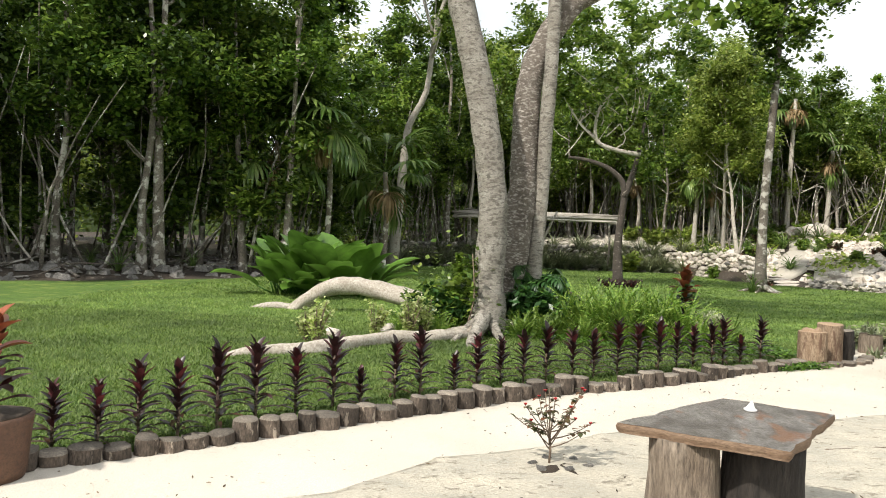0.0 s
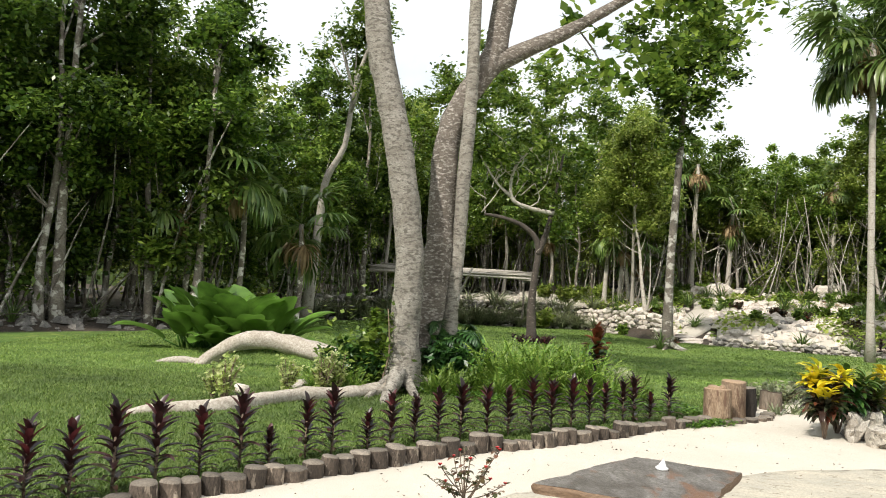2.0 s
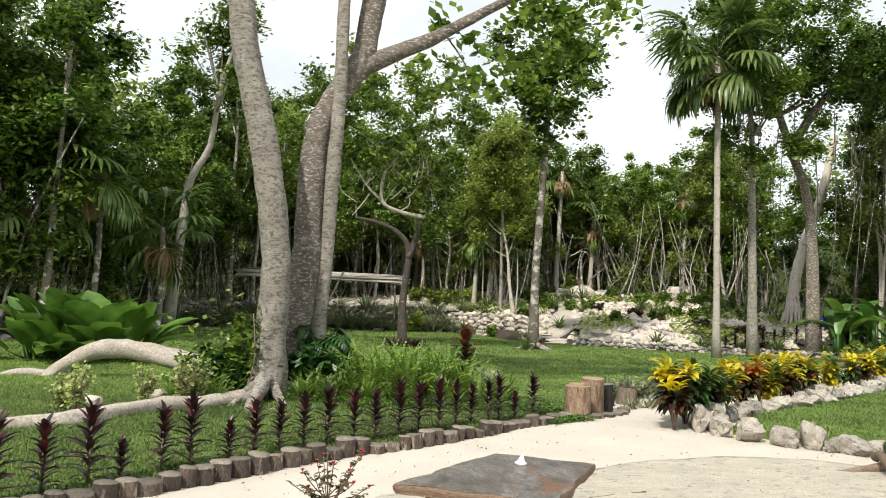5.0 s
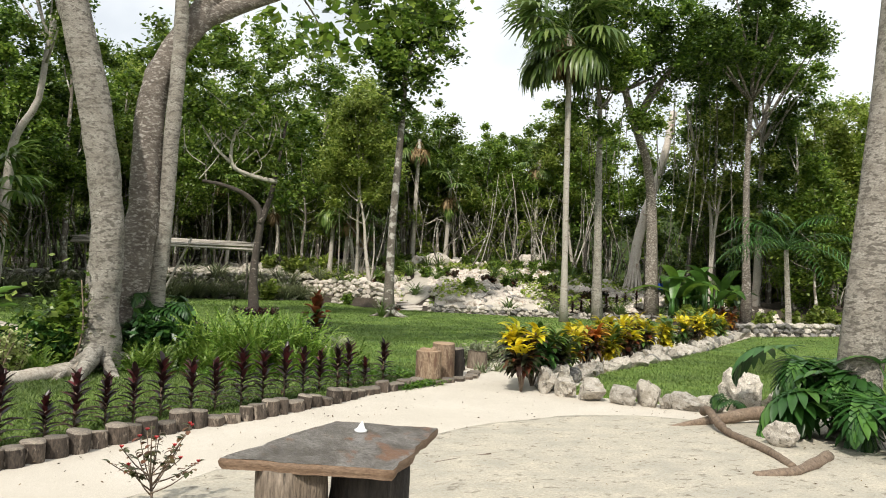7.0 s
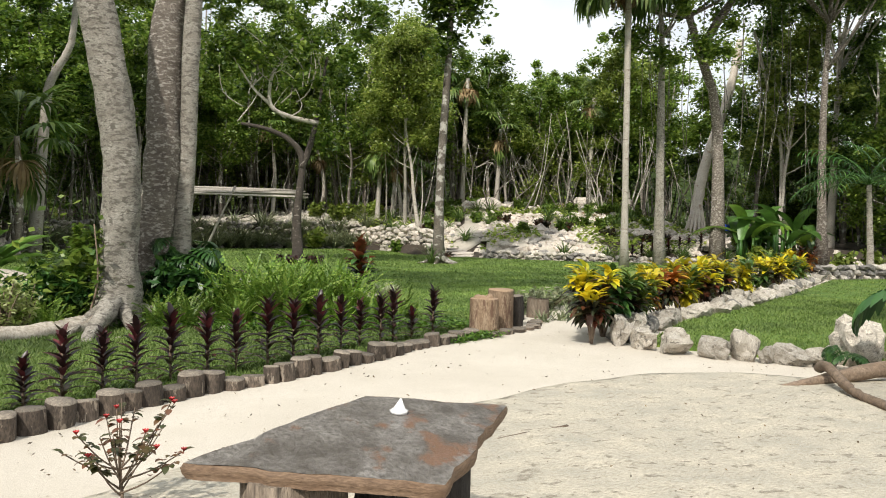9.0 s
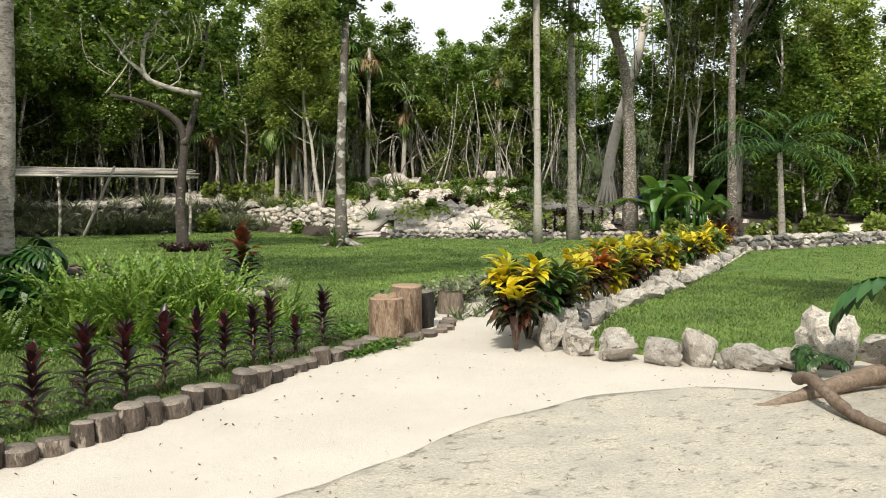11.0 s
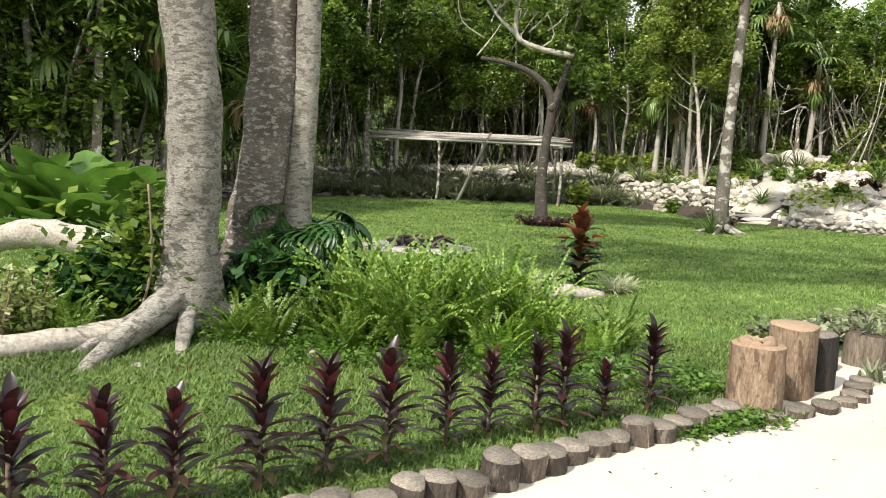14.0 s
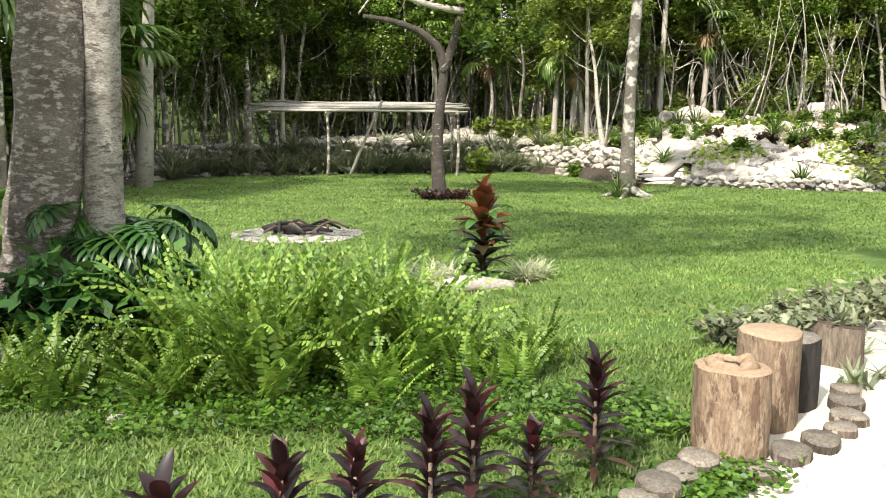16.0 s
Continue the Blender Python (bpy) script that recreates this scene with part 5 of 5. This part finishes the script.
def scatter(ob, places, zf=height, lift=0.0, smin=0.8, smax=1.2):
    for k, (x, y) in enumerate(places):
        m = at(x, y, zf(x, y) + lift, q.uniform(0, 6.28), q.uniform(smin, smax))
        if k == 0:
            ob.matrix_basis = m
        else:
            copy_thing(ob, m).matrix_basis = m


scatter(tuft("spider_plant", 120, 0.36, 0.026, M_PALEGRASS, 1, "pale variegated grassy tuft round the ti plant", group="pale tufts"), [(3.2, 15.6), (3.48, 15.35), (4.5, 15.55), (3.7, 15.65), (4.65, 15.7)], lambda x, y: 0.03)
bank = [(x + q.uniform(-0.4, 0.4), lerp_table(x, WALL) - 0.55 + q.uniform(0, 1.6)) for x in np.linspace(-4.0, 9.5, 96)]
scatter(tuft("strap_plant", 70, 1.3, 0.07, M_STRAP, 2, "grey-green strap-leaved lily clump on the rubble bank", 1.5, "strap plants on the bank"), bank)
scatter(tuft("grass_clump", 60, 0.85, 0.06, M_PALM, 3, "green grassy clump in the rock garden", 1.3, "rock garden clumps"), [(q.uniform(10, 24), q.uniform(33, 40)) for _ in range(30)] + [(x, lerp_table(x, WALL) + 0.4) for x in (15.5, 17.2, 18.9, 20.2, 21.8, 23.2)])
scatter(tuft("agave", 26, 0.75, 0.09, M_STRAP, 4, "spiky grey agave on top of the bank", 0.25, "agaves", up=(0.2, 1.5)), [(13.4, 40.8), (12.3, 40.3), (14.4, 41.5), (19.5, 40.5)], smin=1.0, smax=1.4)
scatter(tuft("agave", 22, 0.2, 0.035, M_STRAP, 5, "small grey succulent rosette in the low bed", 0.3, "small succulents", up=(0.3, 1.4)), [(6.18, 12.45)], lambda x, y: 0.31)
scatter(tuft("succulent", 20, 0.26, 0.035, M_STRAP, 6, "grey-green succulent in the low bed by the path", 0.5, "bed succulents", up=(0.2, 1.4)), [(6.35, 12.15), (6.05, 12.0), (6.6, 12.35), (6.9, 12.7), (5.75, 12.55), (6.5, 12.8), (7.2, 13.1), (7.5, 13.4)], lambda x, y: 0.02)
scatter(tuft("young_palm", 34, 1.2, 0.06, M_PALM, 7, "young green palm tuft at the terrace foot", 1.2, "young palms"), [(17.3, 28.3), (8.9, 26.5), (-9.9, 20.6), (-11.0, 21.2), (-8.6, 22.6)], smin=0.7, smax=1.0)


def bush(name, r, h, n, leaf, mat, seed, label, stems=5, group=""):
    g = np.random.default_rng(seed)
    p = random.Random(seed)
    t = thing(name, at(0, 0), label, "bush", group)
    b = Build()
    tips = []
    for i in range(stems * 3):
        a = p.uniform(0, 6.28)
        e = Vector((math.cos(a) * r * p.uniform(0.2, 0.9), math.sin(a) * r * p.uniform(0.2, 0.9), h * p.uniform(0.45, 0.95)))
        limb(b, [(0, 0, -0.03), (e.x * 0.4, e.y * 0.4, e.z * 0.5), e], 0.012, 0.005, 5, 3)
        for u in (0.35, 0.6, 0.85, 1.0):
            tips.append((e.x * u, e.y * u, e.z * u))
    b.obj("stem", M_BROWNROOT, t)
    c = np.repeat(np.array(tips), max(1, n // len(tips)), 0)
    part("leaves", quads_mesh("leaves", leaves_array(c, np.full(len(c), r * 0.3), leaf, g), [mat]), t)
    return t


scatter(bush("shrub", 0.22, 0.72, 620, 0.04, M_PALELEAF, 1, "pale variegated small-leaved shrub by the root", group="variegated shrubs"), [(-2.25, 10.5), (-1.35, 10.9), (-0.9, 11.3), (-0.7, 11.45), (-2.05, 10.3)], lambda x, y: 0.02)
scatter(bush("shrub", 0.45, 0.5, 700, 0.09, M_FOL, 2, "low green shrub in the rock garden", group="rock garden shrubs"), [(q.uniform(9.8, 25), lerp_table(12, WALL) + q.uniform(1, 9)) for _ in range(32)])
scatter(bush("shrub", 0.45, 0.45, 600, 0.09, M_CROTDARK, 3, "low dark red-leaved shrub in the rock garden", group="red shrubs"), [(16.5, 34), (17.2, 33), (15.3, 35.5), (18.5, 31.5), (13.0, 38.5), (19.5, 30), (20.5, 30.5), (18.8, 20.7), (20.2, 21.8), (11.5, 34.9), (9.9, 28.6)])
scatter(bush("shrub", 0.6, 0.9, 900, 0.12, M_FOL_LIGHT, 4, "leafy light green shrub at the wood's edge", group="edge shrubs"), [(8.5, 41.5), (9.5, 42.5), (7.5, 42), (10.5, 42), (6.8, 38.0), (21, 24.9), (22.5, 26.5), (25.8, 24.5), (27, 24), (29, 23), (26, 22.4), (24.6, 22.2), (28, 22.3), (23, 28.2), (24, 29), (25.5, 27.4), (21.9, 22.1), (30, 21.9)])
scatter(bush("shrub", 0.5, 0.35, 800, 0.05, M_TI, 5, "low purple-leaved ring of plants round the tree foot", group="purple plants"), [(4.1, 25.9), (4.6, 25.85), (4.9, 26.1)], lambda x, y: 0.0, 0, 0.7, 0.9)
scatter(bush("shrub", 0.35, 0.32, 600, 0.05, M_STRAP, 6, "low grey-green bedding plant by the path", group="low bed"), [(6.0, 12.9), (6.4, 13.3), (6.9, 13.5), (5.6, 12.9), (7.5, 13.8)], lambda x, y: 0.0)
for k in range(9):
    m = at(17.6 + k * 0.45, 28.9 + q.uniform(-0.2, 0.2), height(17.6 + k * 0.45, 28.9), q.uniform(0, 6.28), 1.2)
    copy_thing(TI[0], m).matrix_basis = m

scatter(bush("shrub", 0.4, 0.75, 1500, 0.07, M_PHIL, 7, "dark green leafy growth at the tree foot", group="tree foot growth"), [(-0.15, 13.1), (0.2, 13.2), (-0.4, 12.7), (0.75, 13.0), (1.2, 13.0), (-0.35, 12.2), (-0.55, 12.5), (-0.8, 12.1), (0.5, 12.75), (0.9, 12.6), (1.35, 12.8)], lambda x, y: 0.0)

# ---- ferns and creeping cover ----
def fern(seed, n, length, label):
    g = random.Random(seed)
    t = thing("fern", at(0, 0), label, "fern", "fern bed")
    b = Build()
    for i in range(n):
        az, el, p = g.uniform(0, 6.28), g.uniform(0.9, 1.5), Vector((g.gauss(0, 0.08), g.gauss(0, 0.08), 0))
        L, bend = length * g.uniform(0.65, 1.15), g.uniform(0.2, 1.4)
        steps = 22
        for k in range(steps):
            u = k / steps
            e = el - bend * u * u
            f = Vector((math.cos(az) * math.cos(e), math.sin(az) * math.cos(e), math.sin(e)))
            side = Vector((-math.sin(az), math.cos(az), 0))
            p2 = p + f * L / steps
            if k > 2:
                w = 0.038 * math.sin(min(1, 0.25 + u * 1.1) * math.pi * 0.9) + 0.008
                for sg in (-1, 1):
                    s0 = len(b.v)
                    out = p + side * sg * w + f * 0.02 + Vector((0, 0, -0.012 - 0.012 * g.random()))
                    b.v += [Vector(p), p + (p2 - p) * 0.95, out + (p2 - p) * 0.45, Vector(out)]
                    b.f.append((s0, s0 + 1, s0 + 2, s0 + 3))
            s0 = len(b.v)
            b.v += [p - side * 0.0025, p + side * 0.0025, p2 + side * 0.002, p2 - side * 0.002]
            b.f.append((s0, s0 + 1, s0 + 2, s0 + 3))
            p = p2
    b.obj("fronds", M_FERN, t)
    return t


FERNS = [fern(1, 46, 0.95, "bright green sword fern with upright fronds"), fern(2, 34, 0.5, "smaller bright green sword fern")]
scatter(FERNS[0], [(1.75, 12.3), (2.1, 12.1), (2.4, 12.35), (2.0, 12.6), (2.75, 12.2), (3.0, 12.5), (2.6, 12.7), (2.3, 11.9), (3.2, 12.3), (1.5, 12.6)], lambda x, y: 0.02, 0, 0.85, 1.1)
scatter(FERNS[1], [(0.75, 12.0), (1.05, 11.95), (1.35, 12.15), (0.6, 12.4), (1.0, 12.5), (3.45, 12.2), (3.65, 12.5), (3.4, 12.8), (3.8, 12.1), (-0.35, 12.0), (-0.6, 12.2), (2.9, 11.85), (1.7, 11.85), (-0.2, 12.5), (4.0, 12.5), (-0.75, 11.75), (-0.5, 11.6), (-1.0, 12.0), (-0.95, 11.5)], lambda x, y: 0.02, 0, 0.8, 1.1)
cov = []
while len(cov) < 13000:
    x, y = q.uniform(-0.2, 4.6), q.uniform(10.8, 12.6)
    if y > 11.15 - 0.12 * math.sin(x * 2) + (0.5 if x < 1.3 else 0) - 0.1 * (x - 2.5) * (x < 2.5) and (x < 3.9 or y < 11.9):
        cov.append((x, y, q.uniform(0.02, 0.14)))
while len(cov) < 14600:
    u = q.random()
    x, y = 4.0 + u * 0.75 + q.gauss(0, 0.07), 10.35 + u * 0.4 + q.gauss(0, 0.07)
    cov.append((x, y, q.uniform(0.01, 0.07)))
cov = np.array(cov)
tagged(new("creeping_plants", quads_mesh("creeping", leaves_array(cov, np.full(len(cov), 0.03), 0.03, nrg, 0.25, 1.3), [M_COVER])), "bright green small-leaved creeping cover before the ferns", "groundcover", "", "stuff")
for x, y, s in ((1.5, 11.55, 0.2), (3.2, 12.95, 0.42), (2.9, 13.1, 0.3), (3.6, 13.0, 0.26), (-0.9, 11.7, 0.3), (-1.3, 11.9, 0.35), (0.3, 11.0, 0.12), (-2.0, 11.2, 0.3)):
    tagged(put_rock("rock", q.choice(PALE), x, y, s * 0.2, s, s * 0.7, s * 0.6), "pale rounded stone in the plant bed", "rock", "bed stones")

# ---- broad and split leaves ----


def big_leaf_plant():
    t = thing("elephant_ear", at(-3.75, 17.7), "large clump of broad glossy green leaves", "plant")
    for i in range(95):
        a, el = q.uniform(0, 6.28), q.choice((q.uniform(0.3, 0.8), q.uniform(0.7, 1.2), q.uniform(0.95, 1.4)))
        b = Build()
        L = q.uniform(0.8, 1.2)
        p = Vector((math.cos(a) * 0.2 + q.uniform(-0.9, 0.9), math.sin(a) * 0.2, 0))
        e = p + Vector((math.cos(a) * math.cos(el), math.sin(a) * math.cos(el), math.sin(el))) * 0.5
        b.tube([p, e], [0.025, 0.018], 6)
        b.blade(e, a, min(1.45, el + 0.15), L, L * 0.6, 0.8, 8, 0.25, lambda u: math.sin(math.pi * (0.06 + 0.92 * u)) ** 0.6)
        b.obj("leaf", M_BIG, t)
    return t


big_leaf_plant()


def split_leaf(b, base, az, el, L):
    """A deeply cut leaf: finger lobes on both sides of a midrib."""
    tip = base + Vector((math.cos(az) * math.cos(el), math.sin(az) * math.cos(el), math.sin(el))) * L * 0.6
    b.tube([base, (base + tip) / 2 + Vector((0, 0, 0.05)), tip], [0.011, 0.009, 0.007], 5)
    p, e = Vector(tip), el * 0.3
    for k in range(11):
        u = k / 10
        for sg in (-1, 1):
            b.blade(p, az + sg * (1.9 - 1.6 * u), e + 0.1, L * (0.30 + 0.2 * math.sin(math.pi * min(1, 0.25 + 0.75 * u))) * (1 - 0.3 * u), L * 0.105, 0.6, 4, 0.25, lambda w: (0.75 + 0.5 * math.sin(math.pi * w)) * (1 - 0.75 * w ** 3))
        f = Vector((math.cos(az) * math.cos(e), math.sin(az) * math.cos(e), math.sin(e)))
        b.blade(p, az, e, L * 0.09, L * 0.32 * (1 - 0.55 * u), 0.1, 2, 0.15, lambda w: 1.0)
        p = p + f * L * 0.075
        e -= 0.16


def philodendron(x, y, n, L, hmax, label, az0, az1):
    t = thing("philodendron", at(x, y), label, "plant")
    for i in range(n):
        b = Build()
        z = q.uniform(0.05, hmax)
        split_leaf(b, Vector((q.gauss(0, 0.15), q.gauss(0, 0.15), z)), q.uniform(az0, az1), q.uniform(0.1, 1.2), L * q.uniform(0.75, 1.1))
        b.obj("leaf", M_PHIL, t)
    return t


philodendron(0.95, 13.25, 60, 0.48, 0.95, "dark split-leaf philodendron climbing at the trunk foot", -2.6, 1.2)
philodendron(7.6, 5.95, 13, 0.85, 0.5, "large glossy split-leaf philodendron beside the patio", 1.2, 5.2)
philodendron(7.75, 6.75, 12, 0.85, 0.6, "glossy split-leaf philodendron near the boulders", 1.0, 5.5)
philodendron(7.55, 8.0, 5, 0.3, 0.2, "small bright climbing leaves on the boulder", 2.5, 5.5)
vine = []
for i in range(900):
    z = q.uniform(0.0, 1.25) ** 1.0
    a = q.uniform(2.4, 5.4)
    r = 0.33 + (1.25 - z) * 0.22 * q.random()
    vine.append((0.15 + math.cos(a) * r - 0.1, 12.25 + math.sin(a) * r * 0.6 + 0.1, z))
for i in range(1100):
    vine.append((-0.42 + q.gauss(0, 0.28), 12.3 + q.gauss(0, 0.22), abs(q.gauss(0, 0.5)) + 0.05))
vine = np.array(vine)
vt = thing("vine", at(0, 0), "green vine with small leaves wrapping the trunk foot", "plant")
part("leaves", quads_mesh("vine", leaves_array(vine, np.full(len(vine), 0.06), 0.07, nrg), [M_FOL]), vt)
limb(Build(), [(-0.15, 11.95, 0.0), (0.0, 11.98, 0.6), (-0.05, 12.02, 1.3)], 0.015, 0.008, 6).obj("stem", M_BROWNROOT, vt)

# ---- roots on the ground ----
t = thing("arched_root", at(0, 0), "thick pale fallen branch arching over the lawn", "branch")
limb(Build(), [(-3.55, 14.6, -0.05), (-3.3, 14.55, 0.14), (-2.95, 14.5, 0.4), (-2.45, 14.5, 0.53), (-1.74, 14.4, 0.46), (-0.7, 14.0, 0.24), (-0.1, 13.8, 0.12)], 0.13, 0.19, 14, 6, 0.3).obj("limb", M_ROOT, t)
limb(Build(), [(-4.3, 14.5, -0.02), (-3.95, 14.55, 0.07), (-3.6, 14.6, 0.05), (-3.35, 14.6, 0.02)], 0.07, 0.09, 10, 5, 0.4).obj("root_end", M_ROOT, t)
t = thing("surface_root", at(0, 0), "long whitish root lying along the lawn", "root")
limb(Build(), [(-2.95, 9.0, -0.05), (-2.5, 9.3, 0.05), (-1.9, 9.65, 0.07), (-1.3, 10.5, 0.09), (-0.6, 11.2, 0.08), (0.0, 11.8, 0.1)], 0.09, 0.12, 12, 6, 0.45).obj("root_body", M_ROOT, t)
limb(Build(), [(3.55, 15.2, 0.0), (3.85, 15.05, 0.1), (4.3, 15.15, 0.05)], 0.11, 0.07, 12, 5, 0.3).obj("log_body", M_ROOT, thing("driftwood", at(0, 0), "pale driftwood piece beside the ti plant", "wood"))
t = thing("surface_root", at(0, 0), "thick brown roots snaking over the rock patio", "root")
limb(Build(), [(6.75, 7.45, 0.14), (6.6, 7.2, 0.2), (6.42, 6.7, 0.08), (6.2, 5.9, 0.06), (6.03, 5.45, 0.03)], 0.05, 0.036, 10, 6, 0.3).obj("root_branch", M_BROWNROOT, t)
limb(Build(), [(7.5, 7.3, 0.14), (6.95, 7.3, 0.1), (6.5, 7.28, 0.05), (6.05, 7.3, -0.01)], 0.08, 0.025, 10, 6, 0.35).obj("root_branch", M_BROWNROOT, t)
limb(Build(), [(6.6, 5.6, 0.06), (6.2, 5.4, 0.05), (5.8, 5.25, 0.04), (5.45, 5.3, 0.02)], 0.06, 0.04, 10, 6, 0.35).obj("root_branch", M_BROWNROOT, t)
tagged(put_rock("rock", ROCKS[2], 6.6, 6.15, 0.12, 0.34, 0.32, 0.3), "brown mottled rock beneath the philodendron", "rock")
gp = thing("palm", at(0, 0), "thick pale ringed palm trunk beside the philodendron", "palm")
limb(Build(), [(7.85, 6.35, -0.1), (7.9, 6.35, 0.9), (8.12, 6.35, 2.6), (8.4, 6.35, 4.8), (8.7, 6.35, 8.5)], 0.235, 0.2, 18, 6, 0.08, 0.08).obj("trunk", M_BARK, gp)
b = Build()
for i in range(14):
    b.blade((8.7, 6.35, 8.4), i * 2.4, q.uniform(0.1, 1.1), 2.6, 0.5, 1.6, 6, 0.4)
b.obj("fronds", M_PALM, gp)
ck = thing("dark_crack", at(0, 0), "dark broken seam in the limestone patio", "crack", "", "structure")
limb(Build(), [(2.95, 5.0, 0.012), (3.2, 4.86, 0.016), (3.5, 4.5, 0.02)], 0.02, 0.014, 8, 8, 1.6).obj("seam", M_DARKSTUMP, ck)
limb(Build(), [(2.95, 6.25, 0.01), (3.25, 6.35, 0.02), (3.55, 6.42, 0.035)], 0.018, 0.012, 8, 8, 1.6).obj("seam", M_BROWNROOT, ck)

# ---- fire pit ----
fp = thing("fire_pit", at(1.68, 19.6), "round ash bed with charred logs on the lawn", "fire pit")
Build().tube([(0, 0, 0.0), (0, 0, 0.05), (0, 0, 0.065)], [1.05, 1.02, 0.2], 36, 0.12).obj("ash_bed", M_ASH, fp)
for k in range(20):
    a = q.uniform(0, 6.28)
    r = q.uniform(0.0, 0.6)
    limb(Build(), [(math.cos(a) * r - 0.35 * math.cos(a + 1), math.sin(a) * r * 0.8 - 0.35 * math.sin(a + 1), 0.1), (math.cos(a) * r, math.sin(a) * r * 0.8, 0.15 + 0.05 * (k % 3)), (math.cos(a) * r + 0.35 * math.cos(a + 1), math.sin(a) * r * 0.8 + 0.35 * math.sin(a + 1), 0.12)], 0.04 - 0.02 * (k % 3) / 2, 0.02, 8, 3, 0.3).obj("charred_log", (M_CHAR, M_BROWNROOT, M_CHAR, M_STUMPBARK, M_DARKSTUMP)[k % 5], fp)

# ---- croton hedge ----


def croton(x, y, h, mats, seed, label, n=95, wide=0.3):
    g = random.Random(seed)
    t = thing("croton", at(x, y), label, "bush", "croton hedge")
    parts_ = [Build() for _ in mats]
    for k in range(10):
        a = g.uniform(0, 6.28)
        e = Vector((math.cos(a) * h * wide, math.sin(a) * h * wide, h * g.uniform(0.45, 0.8)))
        limb(Build(), [(0, 0, -0.03), (e.x * 0.45, e.y * 0.45, e.z * 0.6), e], 0.014, 0.008, 6, 3).obj("stem", M_BROWNROOT, t)
        for i in range(n // 8):
            u = i / (n // 8)
            p = Vector((e.x * (0.45 + 0.55 * u), e.y * (0.45 + 0.55 * u), e.z * (0.45 + 0.55 * u)))
            j = 0 if u > (0.72 if k % 2 else 0.55) else min(len(mats) - 1, 1 + (k % max(1, len(mats) - 1)))
            parts_[j].blade(p, g.uniform(0, 6.28), g.uniform(0.1, 1.25) if u > 0.4 else g.uniform(-0.5, 0.6), g.uniform(0.2, 0.32) * (0.62 + 0.25 * h), 0.085, 0.9, 5, 0.35)
    for b, m in zip(parts_, mats):
        if b.v:
            b.obj("leaves", m, t)


Y, G, D, O = M_YEL, M_CROTGREEN, M_CROTDARK, M_ORANGE
for k, (x, y, h, mats, l, n) in enumerate(((5.72, 9.98, 1.2, (Y, D), "leggy croton with bright yellow top leaves", 80), (6.15, 10.45, 1.15, (G, M_PHIL), "bushy green croton in the hedge", 150), (6.55, 10.7, 1.0, (G, D), "dark green croton in the hedge", 130), (7.1, 11.3, 1.0, (Y, G), "golden yellow croton in the hedge", 120), (7.55, 11.8, 1.05, (Y, G, O), "yellow and green croton in the hedge", 110),
                                          (8.15, 12.2, 0.95, (O, D), "croton with red-orange and dark leaves", 110), (8.9, 12.75, 0.95, (G, Y), "green and yellow croton in the hedge", 110), (9.7, 13.25, 1.15, (Y, D), "croton with yellow top over dark red leaves", 130), (10.6, 13.9, 1.1, (Y, G, D), "yellow croton with dark lower leaves", 120), (11.6, 14.65, 1.0, (G, Y), "green croton with yellow flecks", 100),
                                          (12.6, 15.35, 1.1, (Y, G), "yellow-green croton further along the hedge", 100), (13.8, 16.3, 1.1, (Y, D), "dark and yellow croton along the hedge", 100), (15.1, 17.3, 1.1, (G, Y), "green croton near the hedge end", 100), (16.5, 18.4, 1.1, (Y, G), "yellow croton near the hedge end", 100), (17.9, 19.6, 1.2, (D, O), "dark purple croton ending the hedge", 120), (10.1, 14.3, 1.0, (Y, G), "yellow croton behind the hedge path", 100))):
    croton(x, y, h, mats, 300 + k, l, int(n * 2.3), 0.17 if k == 0 else 0.28)

# ---- banana clump and blue sheet beyond the wall ----
bn = thing("banana_plant", at(23.2, 27.3, 0.4), "clump of broad banana leaves at the wood's edge", "plant")
for i in range(30):
    b = Build()
    a, el, hh = q.uniform(0, 6.28), q.uniform(0.4, 1.25), q.uniform(0.3, 1.2)
    base = Vector((q.uniform(-1.6, 1.9), q.uniform(-0.6, 0.5), -0.1))
    b.tube([base, base + Vector((0, 0, hh))], [0.09, 0.05], 7)
    b.blade(base + Vector((0, 0, hh)), a, el, q.uniform(1.5, 2.3), 0.52, 1.3, 8, 0.35)
    b.obj("leaf", M_BIG if i % 4 == 0 else M_PHIL, bn)
bs = thing("tarpaulin", at(22.0, 28.6, 1.3), "small blue plastic sheet hanging among plants", "sheet")
b = Build()
b.v = [Vector((0.8 * i / 6, 0.06 * math.sin(i * 1.7), 0.35 * j)) for j in range(2) for i in range(7)]
b.f = [(i, i + 1, i + 8, i + 7) for i in range(6)]
b.obj("cloth", M_BLUE, bs)

# ---- litter ----
M_LITTER = leafy("dry_litter", (0.06, 0.045, 0.03), (0.14, 0.10, 0.06), (0.28, 0.21, 0.12), 0.8, 0.1)
lit = []
while len(lit) < 1300:
    x, y = q.uniform(-4, 9), q.uniform(2, 11)
    if not inside(x, y, LAWN) and not inside(x, y, LAWN_R):
        lit.append((x, y, 0.035 if inside(x, y, PATIO) else 0.018))
lit = np.array(lit)
tagged(new("fallen_leaves", quads_mesh("litter", leaves_array(lit, np.full(len(lit), 0.008), 0.011, nrg, 0.05, 2.6), [M_LITTER])), "small dry leaves and twigs scattered over sand and rock", "litter", "", "stuff")
